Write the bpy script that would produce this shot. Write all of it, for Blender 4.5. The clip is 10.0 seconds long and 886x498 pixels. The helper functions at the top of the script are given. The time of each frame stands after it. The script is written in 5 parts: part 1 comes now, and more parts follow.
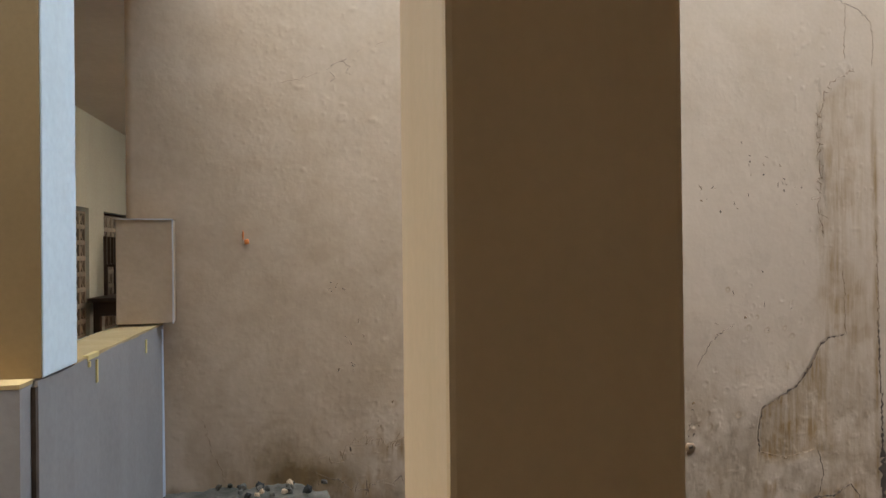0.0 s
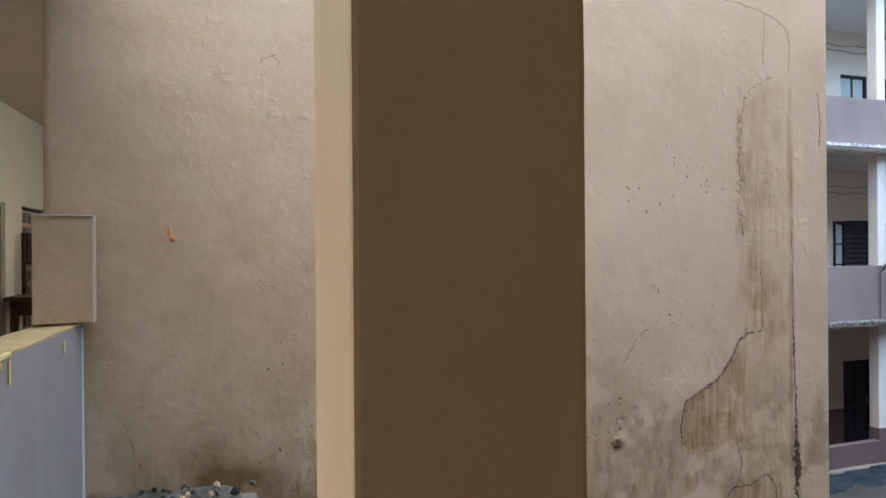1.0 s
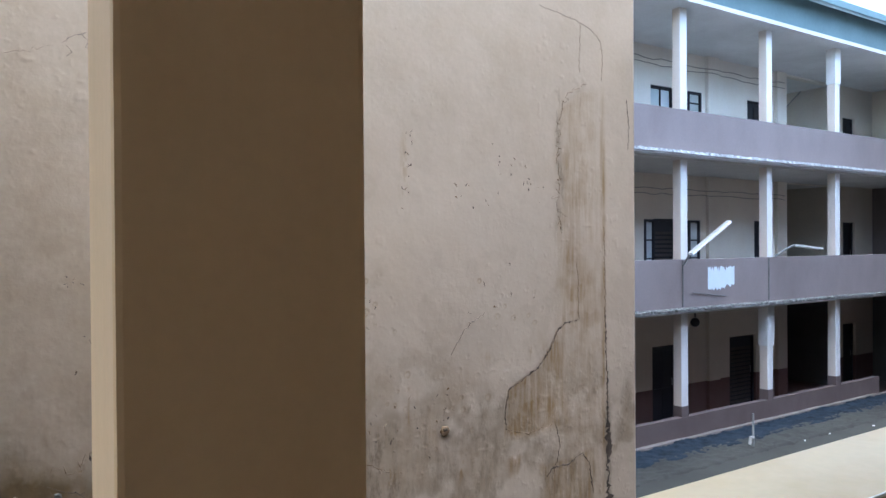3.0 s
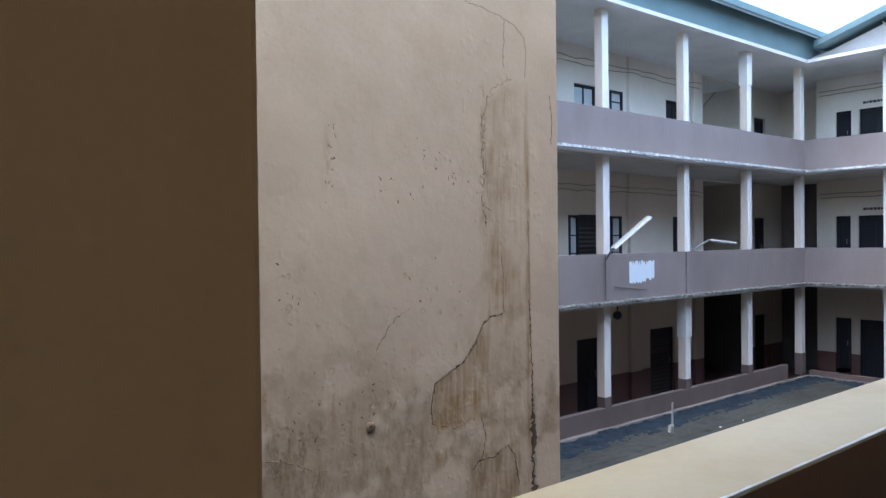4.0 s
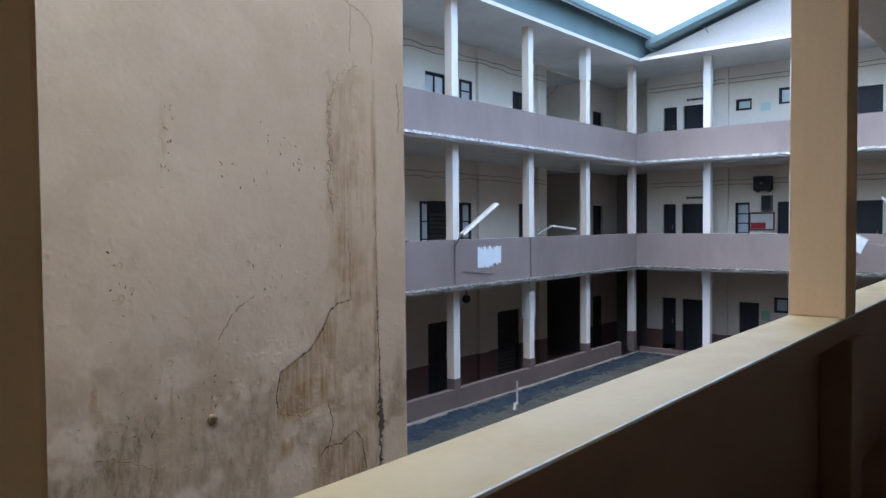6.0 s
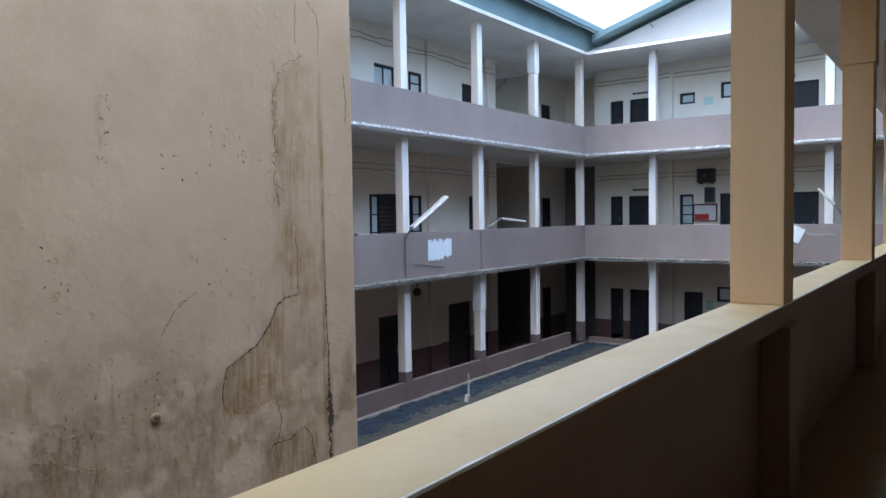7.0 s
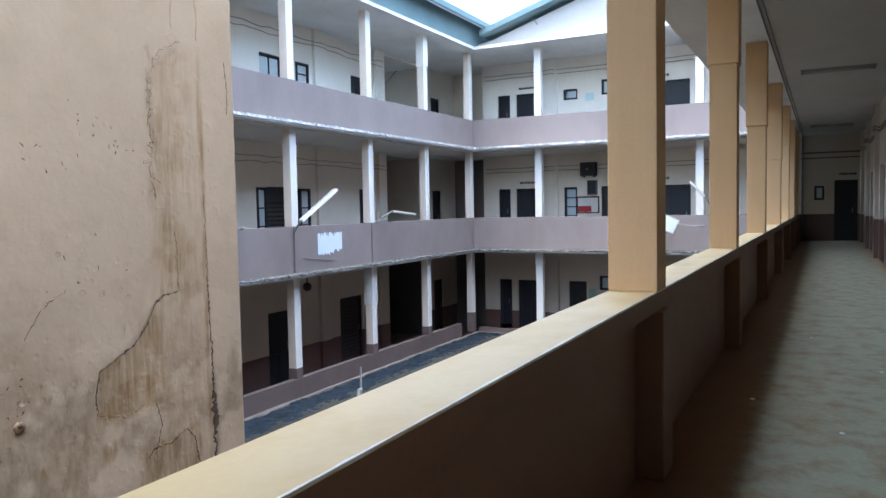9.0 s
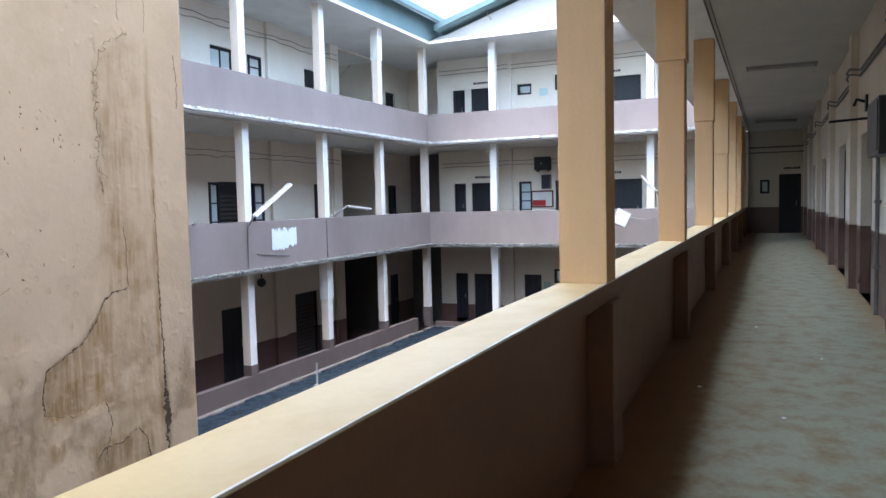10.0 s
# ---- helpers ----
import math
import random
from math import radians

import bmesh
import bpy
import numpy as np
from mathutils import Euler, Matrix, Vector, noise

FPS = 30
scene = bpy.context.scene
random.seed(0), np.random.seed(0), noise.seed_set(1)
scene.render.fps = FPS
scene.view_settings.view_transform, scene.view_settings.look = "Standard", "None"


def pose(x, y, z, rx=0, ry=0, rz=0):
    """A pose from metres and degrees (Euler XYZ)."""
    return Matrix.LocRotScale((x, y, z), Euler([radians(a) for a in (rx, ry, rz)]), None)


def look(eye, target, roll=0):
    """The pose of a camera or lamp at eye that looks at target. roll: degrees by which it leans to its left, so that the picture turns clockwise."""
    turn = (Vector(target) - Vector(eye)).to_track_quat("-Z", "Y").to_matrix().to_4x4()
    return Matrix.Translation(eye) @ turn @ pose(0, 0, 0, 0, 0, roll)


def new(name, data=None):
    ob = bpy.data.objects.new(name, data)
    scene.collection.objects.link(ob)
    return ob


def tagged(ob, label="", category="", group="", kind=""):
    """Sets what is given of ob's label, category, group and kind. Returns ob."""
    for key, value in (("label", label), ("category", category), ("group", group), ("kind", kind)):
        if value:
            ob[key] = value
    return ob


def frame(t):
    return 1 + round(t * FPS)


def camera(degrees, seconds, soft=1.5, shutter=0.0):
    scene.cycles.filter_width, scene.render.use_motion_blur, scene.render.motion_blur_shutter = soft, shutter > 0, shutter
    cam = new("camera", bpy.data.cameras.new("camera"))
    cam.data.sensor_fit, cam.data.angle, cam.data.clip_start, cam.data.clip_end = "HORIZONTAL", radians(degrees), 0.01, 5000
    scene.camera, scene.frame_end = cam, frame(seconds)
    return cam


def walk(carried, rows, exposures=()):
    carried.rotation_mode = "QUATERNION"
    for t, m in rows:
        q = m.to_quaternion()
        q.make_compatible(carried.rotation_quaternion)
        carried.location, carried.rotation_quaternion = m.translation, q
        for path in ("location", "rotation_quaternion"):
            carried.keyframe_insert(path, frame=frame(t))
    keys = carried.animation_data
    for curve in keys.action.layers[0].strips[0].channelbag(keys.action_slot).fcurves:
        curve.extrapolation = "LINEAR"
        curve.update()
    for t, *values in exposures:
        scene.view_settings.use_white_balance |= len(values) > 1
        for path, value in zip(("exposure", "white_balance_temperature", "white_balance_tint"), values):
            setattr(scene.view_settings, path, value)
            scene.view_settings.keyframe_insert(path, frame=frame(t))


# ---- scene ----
cam = camera(62.0, 10.0, soft=1.5)
PATH = [
    (0, (-0.175, 0.318, 1.352), -16.35, 0.22, 0.63),
    (0.5, (-0.163, 0.312, 1.353), -18.27, 0.15, 0.66),
    (1, (-0.151, 0.306, 1.352), -21.25, 0.03, 0.42),
    (1.5, (-0.137, 0.302, 1.352), -24.61, -0.08, 0.24),
    (2, (-0.126, 0.287, 1.359), -27.88, -0.35, 0.21),
    (2.5, (-0.120, 0.270, 1.355), -30.85, -0.40, 0.26),
    (4, (-0.070, 0.281, 1.327), -39.25, -0.69, 0.64),
    (4.5, (-0.062, 0.277, 1.330), -41.80, -1.03, 0.63),
    (5, (-0.063, 0.246, 1.331), -44.28, -1.22, 0.40),
    (5.5, (-0.063, 0.212, 1.341), -47.78, -1.56, 0.33),
    (7, (-0.025, 0.215, 1.334), -54.33, -2.53, 0.82),
    (7.5, (-0.019, 0.209, 1.330), -56.53, -2.60, 0.76),
    (8, (-0.016, 0.212, 1.330), -58.83, -2.70, 0.87),
    (8.5, (0.005, 0.210, 1.325), -60.85, -2.91, 0.94),
    (9, (0.008, 0.205, 1.328), -62.73, -3.20, 1.11),
    (9.5, (0.003, 0.197, 1.328), -64.59, -3.51, 1.23),
    (10, (-0.010, 0.182, 1.325), -66.14, -3.69, 1.32),
]
EXPOSURES = [(0.0, 2.55, 6000, 6), (1.0, 2.75, 5700, 6), (2.5, 2.88, 5150, 6), (4.0, 2.48, 5350, 6), (5.5, 2.35, 5350, 6), (7.0, 2.37, 5450, 5), (8.5, 2.65, 5450, 5), (10.0, 3.1, 5650, 6)]
walk(cam, [(t, pose(*p, 90 + pitch, roll, yaw)) for t, p, yaw, pitch, roll in PATH], EXPOSURES)

# ---- daylight: bright hazy sky, soft sun ----
SKY_STRENGTH, SUN_STRENGTH = 0.15, 1.0
world = bpy.data.worlds.new("hazy_sky")
world.use_nodes = True
scene.world = world
wn = world.node_tree.nodes
sky = wn.new("ShaderNodeTexSky")
sky.sky_type, sky.sun_disc = "NISHITA", False
sky.sun_elevation, sky.sun_rotation = radians(75), radians(270)
sky.air_density, sky.dust_density, sky.ozone_density = 1.2, 4.0, 1.0
wn["Background"].inputs["Strength"].default_value = SKY_STRENGTH
world.node_tree.links.new(sky.outputs[0], wn["Background"].inputs["Color"])
sun = new("sun", bpy.data.lights.new("sun", "SUN"))
sun.data.energy, sun.data.angle, sun.data.color = SUN_STRENGTH, radians(150), (0.93, 0.975, 1.0)
sun.matrix_world = look((-3, 0.5, 18), (0, 0, 0))

# ---- materials ----


def socket(m, kind, data_type="", operation="", attribute_name="", use_clamp=False):
    n = m.node_tree.nodes.new(kind)
    if data_type:
        n.data_type = data_type
    if operation:
        n.operation = operation
    if attribute_name:
        n.attribute_name = attribute_name
    if use_clamp:
        n.use_clamp = True
    return n


def paint(name, colour, dirt=None, rough=0.75, grain=30.0, blotch=1.6, amount=0.5, bump=0.25, streak=1.0, spec=0.3, metal=0.0, cover=0.5, vary=0.05):
    """Painted or plain surface: base colour, blotches of dirt colour at a large scale, fine grain and relief. streak < 1 draws the blotches out upwards."""
    m = bpy.data.materials.new(name)
    m.use_nodes = True
    nt, link = m.node_tree, m.node_tree.links.new
    bs = nt.nodes["Principled BSDF"]
    dirt = dirt or tuple(c * 0.6 for c in colour)
    tc = socket(m, "ShaderNodeTexCoord")
    mp = socket(m, "ShaderNodeMapping")
    mp.inputs["Scale"].default_value = (1, 1, streak)
    link(tc.outputs["Object"], mp.inputs["Vector"])
    big = socket(m, "ShaderNodeTexNoise")
    big.inputs["Scale"].default_value, big.inputs["Detail"].default_value, big.inputs["Roughness"].default_value = blotch, 8, 0.62
    link(mp.outputs[0], big.inputs["Vector"])
    fine = socket(m, "ShaderNodeTexNoise")
    fine.inputs["Scale"].default_value, fine.inputs["Detail"].default_value = grain, 6
    link(tc.outputs["Object"], fine.inputs["Vector"])
    ramp = socket(m, "ShaderNodeMapRange")
    ramp.inputs["From Min"].default_value, ramp.inputs["From Max"].default_value = cover - 0.08, cover + 0.22
    ramp.inputs["To Max"].default_value = amount
    link(big.outputs["Fac"], ramp.inputs["Value"])
    mix = socket(m, "ShaderNodeMix", data_type="RGBA")
    mix.inputs[6].default_value, mix.inputs[7].default_value = (*colour, 1), (*dirt, 1)
    link(ramp.outputs[0], mix.inputs[0])
    tone = socket(m, "ShaderNodeMapRange")
    tone.inputs["From Min"].default_value, tone.inputs["From Max"].default_value = 0.25, 0.75
    tone.inputs["To Min"].default_value, tone.inputs["To Max"].default_value = 1 - vary, 1 + vary
    link(fine.outputs["Fac"], tone.inputs["Value"])
    mul = socket(m, "ShaderNodeVectorMath", operation="SCALE")
    link(mix.outputs[2], mul.inputs[0])
    link(tone.outputs[0], mul.inputs["Scale"])
    link(mul.outputs[0], bs.inputs["Base Color"])
    rr = socket(m, "ShaderNodeMapRange")
    rr.inputs["To Min"].default_value, rr.inputs["To Max"].default_value = max(rough - 0.12, 0.05), min(rough + 0.12, 1)
    link(big.outputs["Fac"], rr.inputs["Value"])
    link(rr.outputs[0], bs.inputs["Roughness"])
    bs.inputs["Specular IOR Level"].default_value, bs.inputs["Metallic"].default_value = spec, metal
    if bump:
        add = socket(m, "ShaderNodeMath", operation="MULTIPLY_ADD")
        add.inputs[1].default_value = 0.3
        link(fine.outputs["Fac"], add.inputs[0])
        two = socket(m, "ShaderNodeMath", operation="MULTIPLY")
        two.inputs[1].default_value = 2.5
        link(big.outputs["Fac"], two.inputs[0])
        link(two.outputs[0], add.inputs[2])
        bp = socket(m, "ShaderNodeBump")
        bp.inputs["Strength"].default_value, bp.inputs["Distance"].default_value = bump, 0.012
        link(add.outputs[0], bp.inputs["Height"])
        link(bp.outputs[0], bs.inputs["Normal"])
    return m


def glass(name, tint=(0.75, 0.85, 0.88)):
    m = bpy.data.materials.new(name)
    m.use_nodes = True
    bs = m.node_tree.nodes["Principled BSDF"]
    bs.inputs["Base Color"].default_value = (*tint, 1)
    bs.inputs["Roughness"].default_value, bs.inputs["Transmission Weight"].default_value = 0.08, 0.35
    return m


def stained_plaster(name):
    """Damp plaster: paint tone, rust and mould come from the wall's own weathering masks."""
    m = paint(name, (0.53, 0.39, 0.245), (0.44, 0.31, 0.175), rough=0.72, grain=38, blotch=2.6, amount=0.8, bump=0.28, vary=0.05)
    nt, link = m.node_tree, m.node_tree.links.new
    bs = nt.nodes["Principled BSDF"]
    base = bs.inputs["Base Color"].links[0].from_socket
    at = socket(m, "ShaderNodeAttribute", attribute_name="weather")
    sep = socket(m, "ShaderNodeSeparateColor")
    link(at.outputs["Color"], sep.inputs[0])
    tc = socket(m, "ShaderNodeTexCoord")
    mp = socket(m, "ShaderNodeMapping")
    mp.inputs["Scale"].default_value = (1, 1, 0.09)
    link(tc.outputs["Object"], mp.inputs["Vector"])
    run = socket(m, "ShaderNodeTexNoise")
    run.inputs["Scale"].default_value, run.inputs["Detail"].default_value, run.inputs["Roughness"].default_value = 34, 9, 0.62
    link(mp.outputs[0], run.inputs["Vector"])
    spk = socket(m, "ShaderNodeTexNoise")
    spk.inputs["Scale"].default_value, spk.inputs["Detail"].default_value, spk.inputs["Roughness"].default_value = 13, 10, 0.78
    ms = socket(m, "ShaderNodeMapping")
    ms.inputs["Scale"].default_value = (1, 1, 0.32)
    link(tc.outputs["Object"], ms.inputs["Vector"])
    link(ms.outputs[0], spk.inputs["Vector"])
    cur = base
    flip = socket(m, "ShaderNodeMath", operation="SUBTRACT", use_clamp=True)
    flip.inputs[0].default_value = 1.0
    link(at.outputs["Alpha"], flip.inputs[1])
    sockets = [sep.outputs[0], sep.outputs[1], sep.outputs[2], flip.outputs[0]]
    for chan, tex, lo, hi, col, top in ((2, None, 0, 0, (0.56, 0.44, 0.315), 0.85), (3, None, 0, 0, (0.15, 0.094, 0.036), 0.95), (0, run, 0.36, 0.62, (0.26, 0.15, 0.045), 0.95), (1, spk, 0.47, 0.60, (0.11, 0.076, 0.036), 0.9)):
        mix = socket(m, "ShaderNodeMix", data_type="RGBA")
        mix.inputs[7].default_value = (*col, 1)
        mu = socket(m, "ShaderNodeMath", operation="MULTIPLY", use_clamp=True)
        link(sockets[chan], mu.inputs[0])
        mu.inputs[1].default_value = top
        if tex:
            r = socket(m, "ShaderNodeMapRange")
            r.inputs["From Min"].default_value, r.inputs["From Max"].default_value = lo, hi
            r.inputs["To Min"].default_value, r.inputs["To Max"].default_value = (0.18 if tex is run else 0.0) * top, top
            link(tex.outputs["Fac"], r.inputs["Value"])
            link(r.outputs[0], mu.inputs[1])
        link(mu.outputs[0], mix.inputs[0])
        link(cur, mix.inputs[6])
        cur = mix.outputs[2]
    link(cur, bs.inputs["Base Color"])
    return m


M_PLASTER = stained_plaster("stained_plaster")
M_TAN = paint("tan_paint", (0.61, 0.40, 0.205), (0.50, 0.315, 0.155), rough=0.6, grain=60, blotch=5.0, amount=0.42, bump=0.06, streak=0.12, vary=0.03)
M_CREAM = paint("cream_coping", (0.62, 0.465, 0.235), (0.54, 0.375, 0.16), rough=0.5, grain=50, blotch=3.2, amount=0.9, bump=0.02, vary=0.03)
M_BROWN = paint("brown_enamel", (0.20, 0.105, 0.062), (0.15, 0.08, 0.048), rough=0.5, grain=40, blotch=1.5, amount=0.5, bump=0.15)
M_DADO = paint("dado_enamel", (0.115, 0.06, 0.048), (0.16, 0.12, 0.11), rough=0.42, grain=40, blotch=1.2, amount=0.4, bump=0.12, spec=0.5)
M_LILAC = paint("lilac_grey_paint", (0.200, 0.166, 0.156), (0.150, 0.122, 0.112), rough=0.75, grain=35, blotch=0.9, amount=0.6, bump=0.2, streak=0.5)
M_GREY = paint("grey_parapet_paint", (0.34, 0.31, 0.275), (0.27, 0.235, 0.195), rough=0.75, grain=40, blotch=1.6, amount=0.6, bump=0.3)
M_GROUNDWALL = paint("plinth_brown_paint", (0.12, 0.09, 0.082), (0.08, 0.058, 0.053), rough=0.7, grain=30, blotch=0.8, amount=0.7, bump=0.2, streak=0.6)
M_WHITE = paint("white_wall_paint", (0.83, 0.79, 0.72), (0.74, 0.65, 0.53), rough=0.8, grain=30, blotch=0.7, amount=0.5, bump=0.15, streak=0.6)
M_PILLAR = paint("white_pillar_paint", (0.63, 0.61, 0.58), (0.50, 0.455, 0.40), rough=0.7, grain=40, blotch=1.5, amount=0.5, bump=0.15, streak=0.4)
M_SLAB = paint("slab_paint", (0.80, 0.80, 0.79), (0.58, 0.57, 0.55), rough=0.8, grain=25, blotch=0.9, amount=0.6, bump=0.15)
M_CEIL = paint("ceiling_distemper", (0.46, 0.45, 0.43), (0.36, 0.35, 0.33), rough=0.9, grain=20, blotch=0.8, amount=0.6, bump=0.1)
M_MOSS = paint("mossy_edge", (0.450, 0.443, 0.427), (0.035, 0.033, 0.027), rough=0.9, grain=30, blotch=13.0, amount=1.0, bump=0.6, cover=0.33)
M_CHIPPED = paint("flaking_whitewash", (0.56, 0.56, 0.55), (0.10, 0.095, 0.085), rough=0.9, grain=30, blotch=12.0, amount=1.0, bump=0.5, cover=0.50)
M_PALE = paint("bared_plaster", (0.86, 0.86, 0.83), (0.76, 0.66, 0.46), rough=0.8, grain=60, blotch=5, amount=0.7, bump=0.2)
# Tan paint darkened: the face's shade is put into its colour.
M_SHADETAN = paint("shaded_tan_paint", (0.28, 0.185, 0.075), (0.22, 0.14, 0.055), rough=0.6, grain=60, blotch=1.5, amount=0.5, bump=0.1)
M_INNER = paint("cream_corridor_paint", (0.60, 0.53, 0.43), (0.48, 0.39, 0.29), rough=0.7, grain=30, blotch=0.9, amount=0.5, bump=0.12, streak=0.6)
M_SIDE = paint("tan_pillar_side", (0.60, 0.52, 0.44), (0.52, 0.43, 0.34), rough=0.7, grain=40, blotch=1.5, amount=0.5, bump=0.1, streak=0.4)
M_GABLE = paint("weathered_gable_plaster", (0.31, 0.295, 0.285), (0.25, 0.235, 0.225), rough=0.85, grain=20, blotch=0.6, amount=0.6, bump=0.15)
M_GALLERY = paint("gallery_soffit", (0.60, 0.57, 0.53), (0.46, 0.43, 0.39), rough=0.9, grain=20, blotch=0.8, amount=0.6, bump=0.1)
M_CABLE = paint("painted_cable", (0.33, 0.30, 0.27), (0.22, 0.2, 0.18), rough=0.7, grain=40, blotch=4.0, amount=0.5, bump=0)
M_MAROON = paint("maroon_frame", (0.09, 0.018, 0.018), (0.05, 0.01, 0.01), rough=0.5, amount=0.4, bump=0.05)
# Beige ground-storey paint, darkened as well for the light lost lower down.
M_BEIGE = paint("dim_beige_wall_paint", (0.56, 0.50, 0.41), (0.46, 0.39, 0.31), rough=0.8, grain=30, blotch=0.7, amount=0.5, bump=0.15, streak=0.6)
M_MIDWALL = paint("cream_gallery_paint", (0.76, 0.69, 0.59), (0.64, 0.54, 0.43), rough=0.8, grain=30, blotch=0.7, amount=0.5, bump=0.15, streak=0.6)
M_LEDGE = paint("mossy_ledge", (0.15, 0.135, 0.105), (0.05, 0.048, 0.034), rough=0.95, grain=30, blotch=6.0, amount=1.0, bump=0.9, cover=0.42)
M_FLOOR = paint("worn_cement_floor", (0.31, 0.30, 0.205), (0.22, 0.125, 0.04), rough=0.5, grain=28, blotch=5.0, amount=0.95, bump=0.02, spec=0.4, cover=0.53, vary=0.12)
M_KERB = paint("worn_kerb", (0.17, 0.14, 0.125), (0.09, 0.075, 0.068), rough=0.85, grain=25, blotch=3.0, amount=0.7, bump=0.3)
M_CEMENT = paint("gallery_cement", (0.36, 0.35, 0.31), (0.27, 0.24, 0.19), rough=0.6, grain=25, blotch=1.2, amount=0.6, bump=0.05)
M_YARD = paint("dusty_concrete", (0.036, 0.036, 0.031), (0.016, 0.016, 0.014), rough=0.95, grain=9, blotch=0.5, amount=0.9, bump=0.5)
M_DRAIN = paint("wet_drain_slabs", (0.019, 0.027, 0.038), (0.007, 0.008, 0.010), rough=0.95, spec=0.08, grain=12, blotch=3.0, amount=0.9, bump=0.8)
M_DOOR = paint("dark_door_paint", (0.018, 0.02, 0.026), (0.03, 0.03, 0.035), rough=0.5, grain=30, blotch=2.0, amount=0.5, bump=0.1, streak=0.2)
# Dark walls whose colour stands in for the gloom of unlit rooms.
M_DARK = paint("unlit_room_paint", (0.10, 0.095, 0.088), (0.07, 0.065, 0.06), rough=0.95, grain=5, blotch=1.0, amount=0.5, bump=0)
M_GLASS = glass("window_glass")
# Pale panes: the brightness seen in the glass is put into the colour.
M_PANE = paint("bright_pane_paint", (0.58, 0.62, 0.63), (0.45, 0.5, 0.5), rough=0.25, grain=30, blotch=3, amount=0.4, bump=0.05, spec=0.5)
M_ROOF = paint("slate_blue_roof", (0.12, 0.175, 0.185), (0.085, 0.12, 0.13), rough=0.6, grain=12, blotch=1.0, amount=0.6, bump=0.3)
M_METAL = paint("white_enamelled_metal", (0.29, 0.29, 0.28), (0.21, 0.20, 0.18), rough=0.4, grain=40, blotch=3.0, amount=0.4, bump=0.05, spec=0.5)
M_PIPE = paint("grey_conduit", (0.12, 0.115, 0.11), (0.2, 0.19, 0.18), rough=0.6, grain=40, blotch=4.0, amount=0.5, bump=0.05)
M_LAMP = paint("tube_glass", (0.42, 0.42, 0.40), (0.34, 0.33, 0.31), rough=0.25, grain=20, blotch=4.0, amount=0.2, bump=0)
M_CRACK = paint("crack_shadow_dirt", (0.075, 0.055, 0.038), (0.17, 0.12, 0.08), rough=1.0, grain=60, blotch=9.0, amount=0.8, bump=0)
M_RUSTY = paint("rust_run", (0.19, 0.115, 0.05), (0.34, 0.25, 0.17), rough=0.95, grain=60, blotch=9.0, amount=0.9, bump=0)
M_PATCH = paint("white_patch_paint", (0.55, 0.60, 0.65), (0.49, 0.54, 0.60), rough=0.7, grain=40, blotch=4.0, amount=0.5, bump=0.1)
M_OCHRE = paint("ochre_coping", (0.50, 0.36, 0.16), (0.40, 0.28, 0.13), rough=0.6, grain=50, blotch=4, amount=0.6, bump=0.05)
M_BLUEWHITE = paint("bluish_whitewash", (0.82, 0.90, 0.87), (0.72, 0.77, 0.74), rough=0.75, grain=40, blotch=3, amount=0.4, bump=0.08, streak=0.4)
M_RED = paint("red_board_paint", (0.36, 0.03, 0.03), (0.25, 0.02, 0.02), rough=0.5, amount=0.4, bump=0.05)
M_BLACK = paint("black_plastic", (0.014, 0.014, 0.016), (0.03, 0.03, 0.03), rough=0.4, amount=0.4, bump=0.05)
M_ORANGE = paint("orange_stain", (0.65, 0.17, 0.03), (0.6, 0.35, 0.1), rough=0.7, grain=60, blotch=14, amount=0.7, bump=0.1)
M_YELLOW = paint("spilt_yellow_paint", (0.80, 0.64, 0.24), (0.75, 0.66, 0.42), rough=0.5, amount=0.4, bump=0.1)
M_BLOCK = paint("terracotta_vent_block", (0.46, 0.44, 0.40), (0.20, 0.18, 0.15), rough=0.9, grain=30, blotch=4, amount=0.6, bump=0.4)
M_TABLE = paint("dark_table_wood", (0.05, 0.04, 0.035), (0.03, 0.025, 0.02), rough=0.45, grain=30, blotch=3, amount=0.5, bump=0.1)


def shade_dust_border(m, y0, y1, colour):
    """Adds a border colour past y0 to y1, its edge broken by noise, to a floor material: painted shade or dust."""
    link = m.node_tree.links.new
    bs = m.node_tree.nodes["Principled BSDF"]
    base = bs.inputs["Base Color"].links[0].from_socket
    tc = socket(m, "ShaderNodeTexCoord")
    sep = socket(m, "ShaderNodeSeparateXYZ")
    link(tc.outputs["Object"], sep.inputs[0])
    nz = socket(m, "ShaderNodeTexNoise")
    nz.inputs["Scale"].default_value, nz.inputs["Detail"].default_value, nz.inputs["Roughness"].default_value = 3.0, 9, 0.7
    link(tc.outputs["Object"], nz.inputs["Vector"])
    off = socket(m, "ShaderNodeMath", operation="MULTIPLY_ADD")
    off.inputs[1].default_value = 0.36
    link(nz.outputs["Fac"], off.inputs[0])
    link(sep.outputs["Y"], off.inputs[2])
    r = socket(m, "ShaderNodeMapRange")
    r.interpolation_type = "SMOOTHSTEP"
    r.inputs["From Min"].default_value, r.inputs["From Max"].default_value = y0 + 0.18, y1 + 0.18
    r.inputs["To Max"].default_value = 0.95
    link(off.outputs[0], r.inputs["Value"])
    mix = socket(m, "ShaderNodeMix", data_type="RGBA")
    mix.inputs[7].default_value = (*colour, 1)
    link(r.outputs[0], mix.inputs[0])
    link(base, mix.inputs[6])
    link(mix.outputs[2], bs.inputs["Base Color"])


# Brown border, darkened and soft-edged to stand in for the parapet's shade.
shade_dust_border(M_FLOOR, 0.50, 0.66, (0.17, 0.078, 0.030))
shade_dust_border(M_FLOOR, -0.55, -1.05, (0.34, 0.20, 0.075))
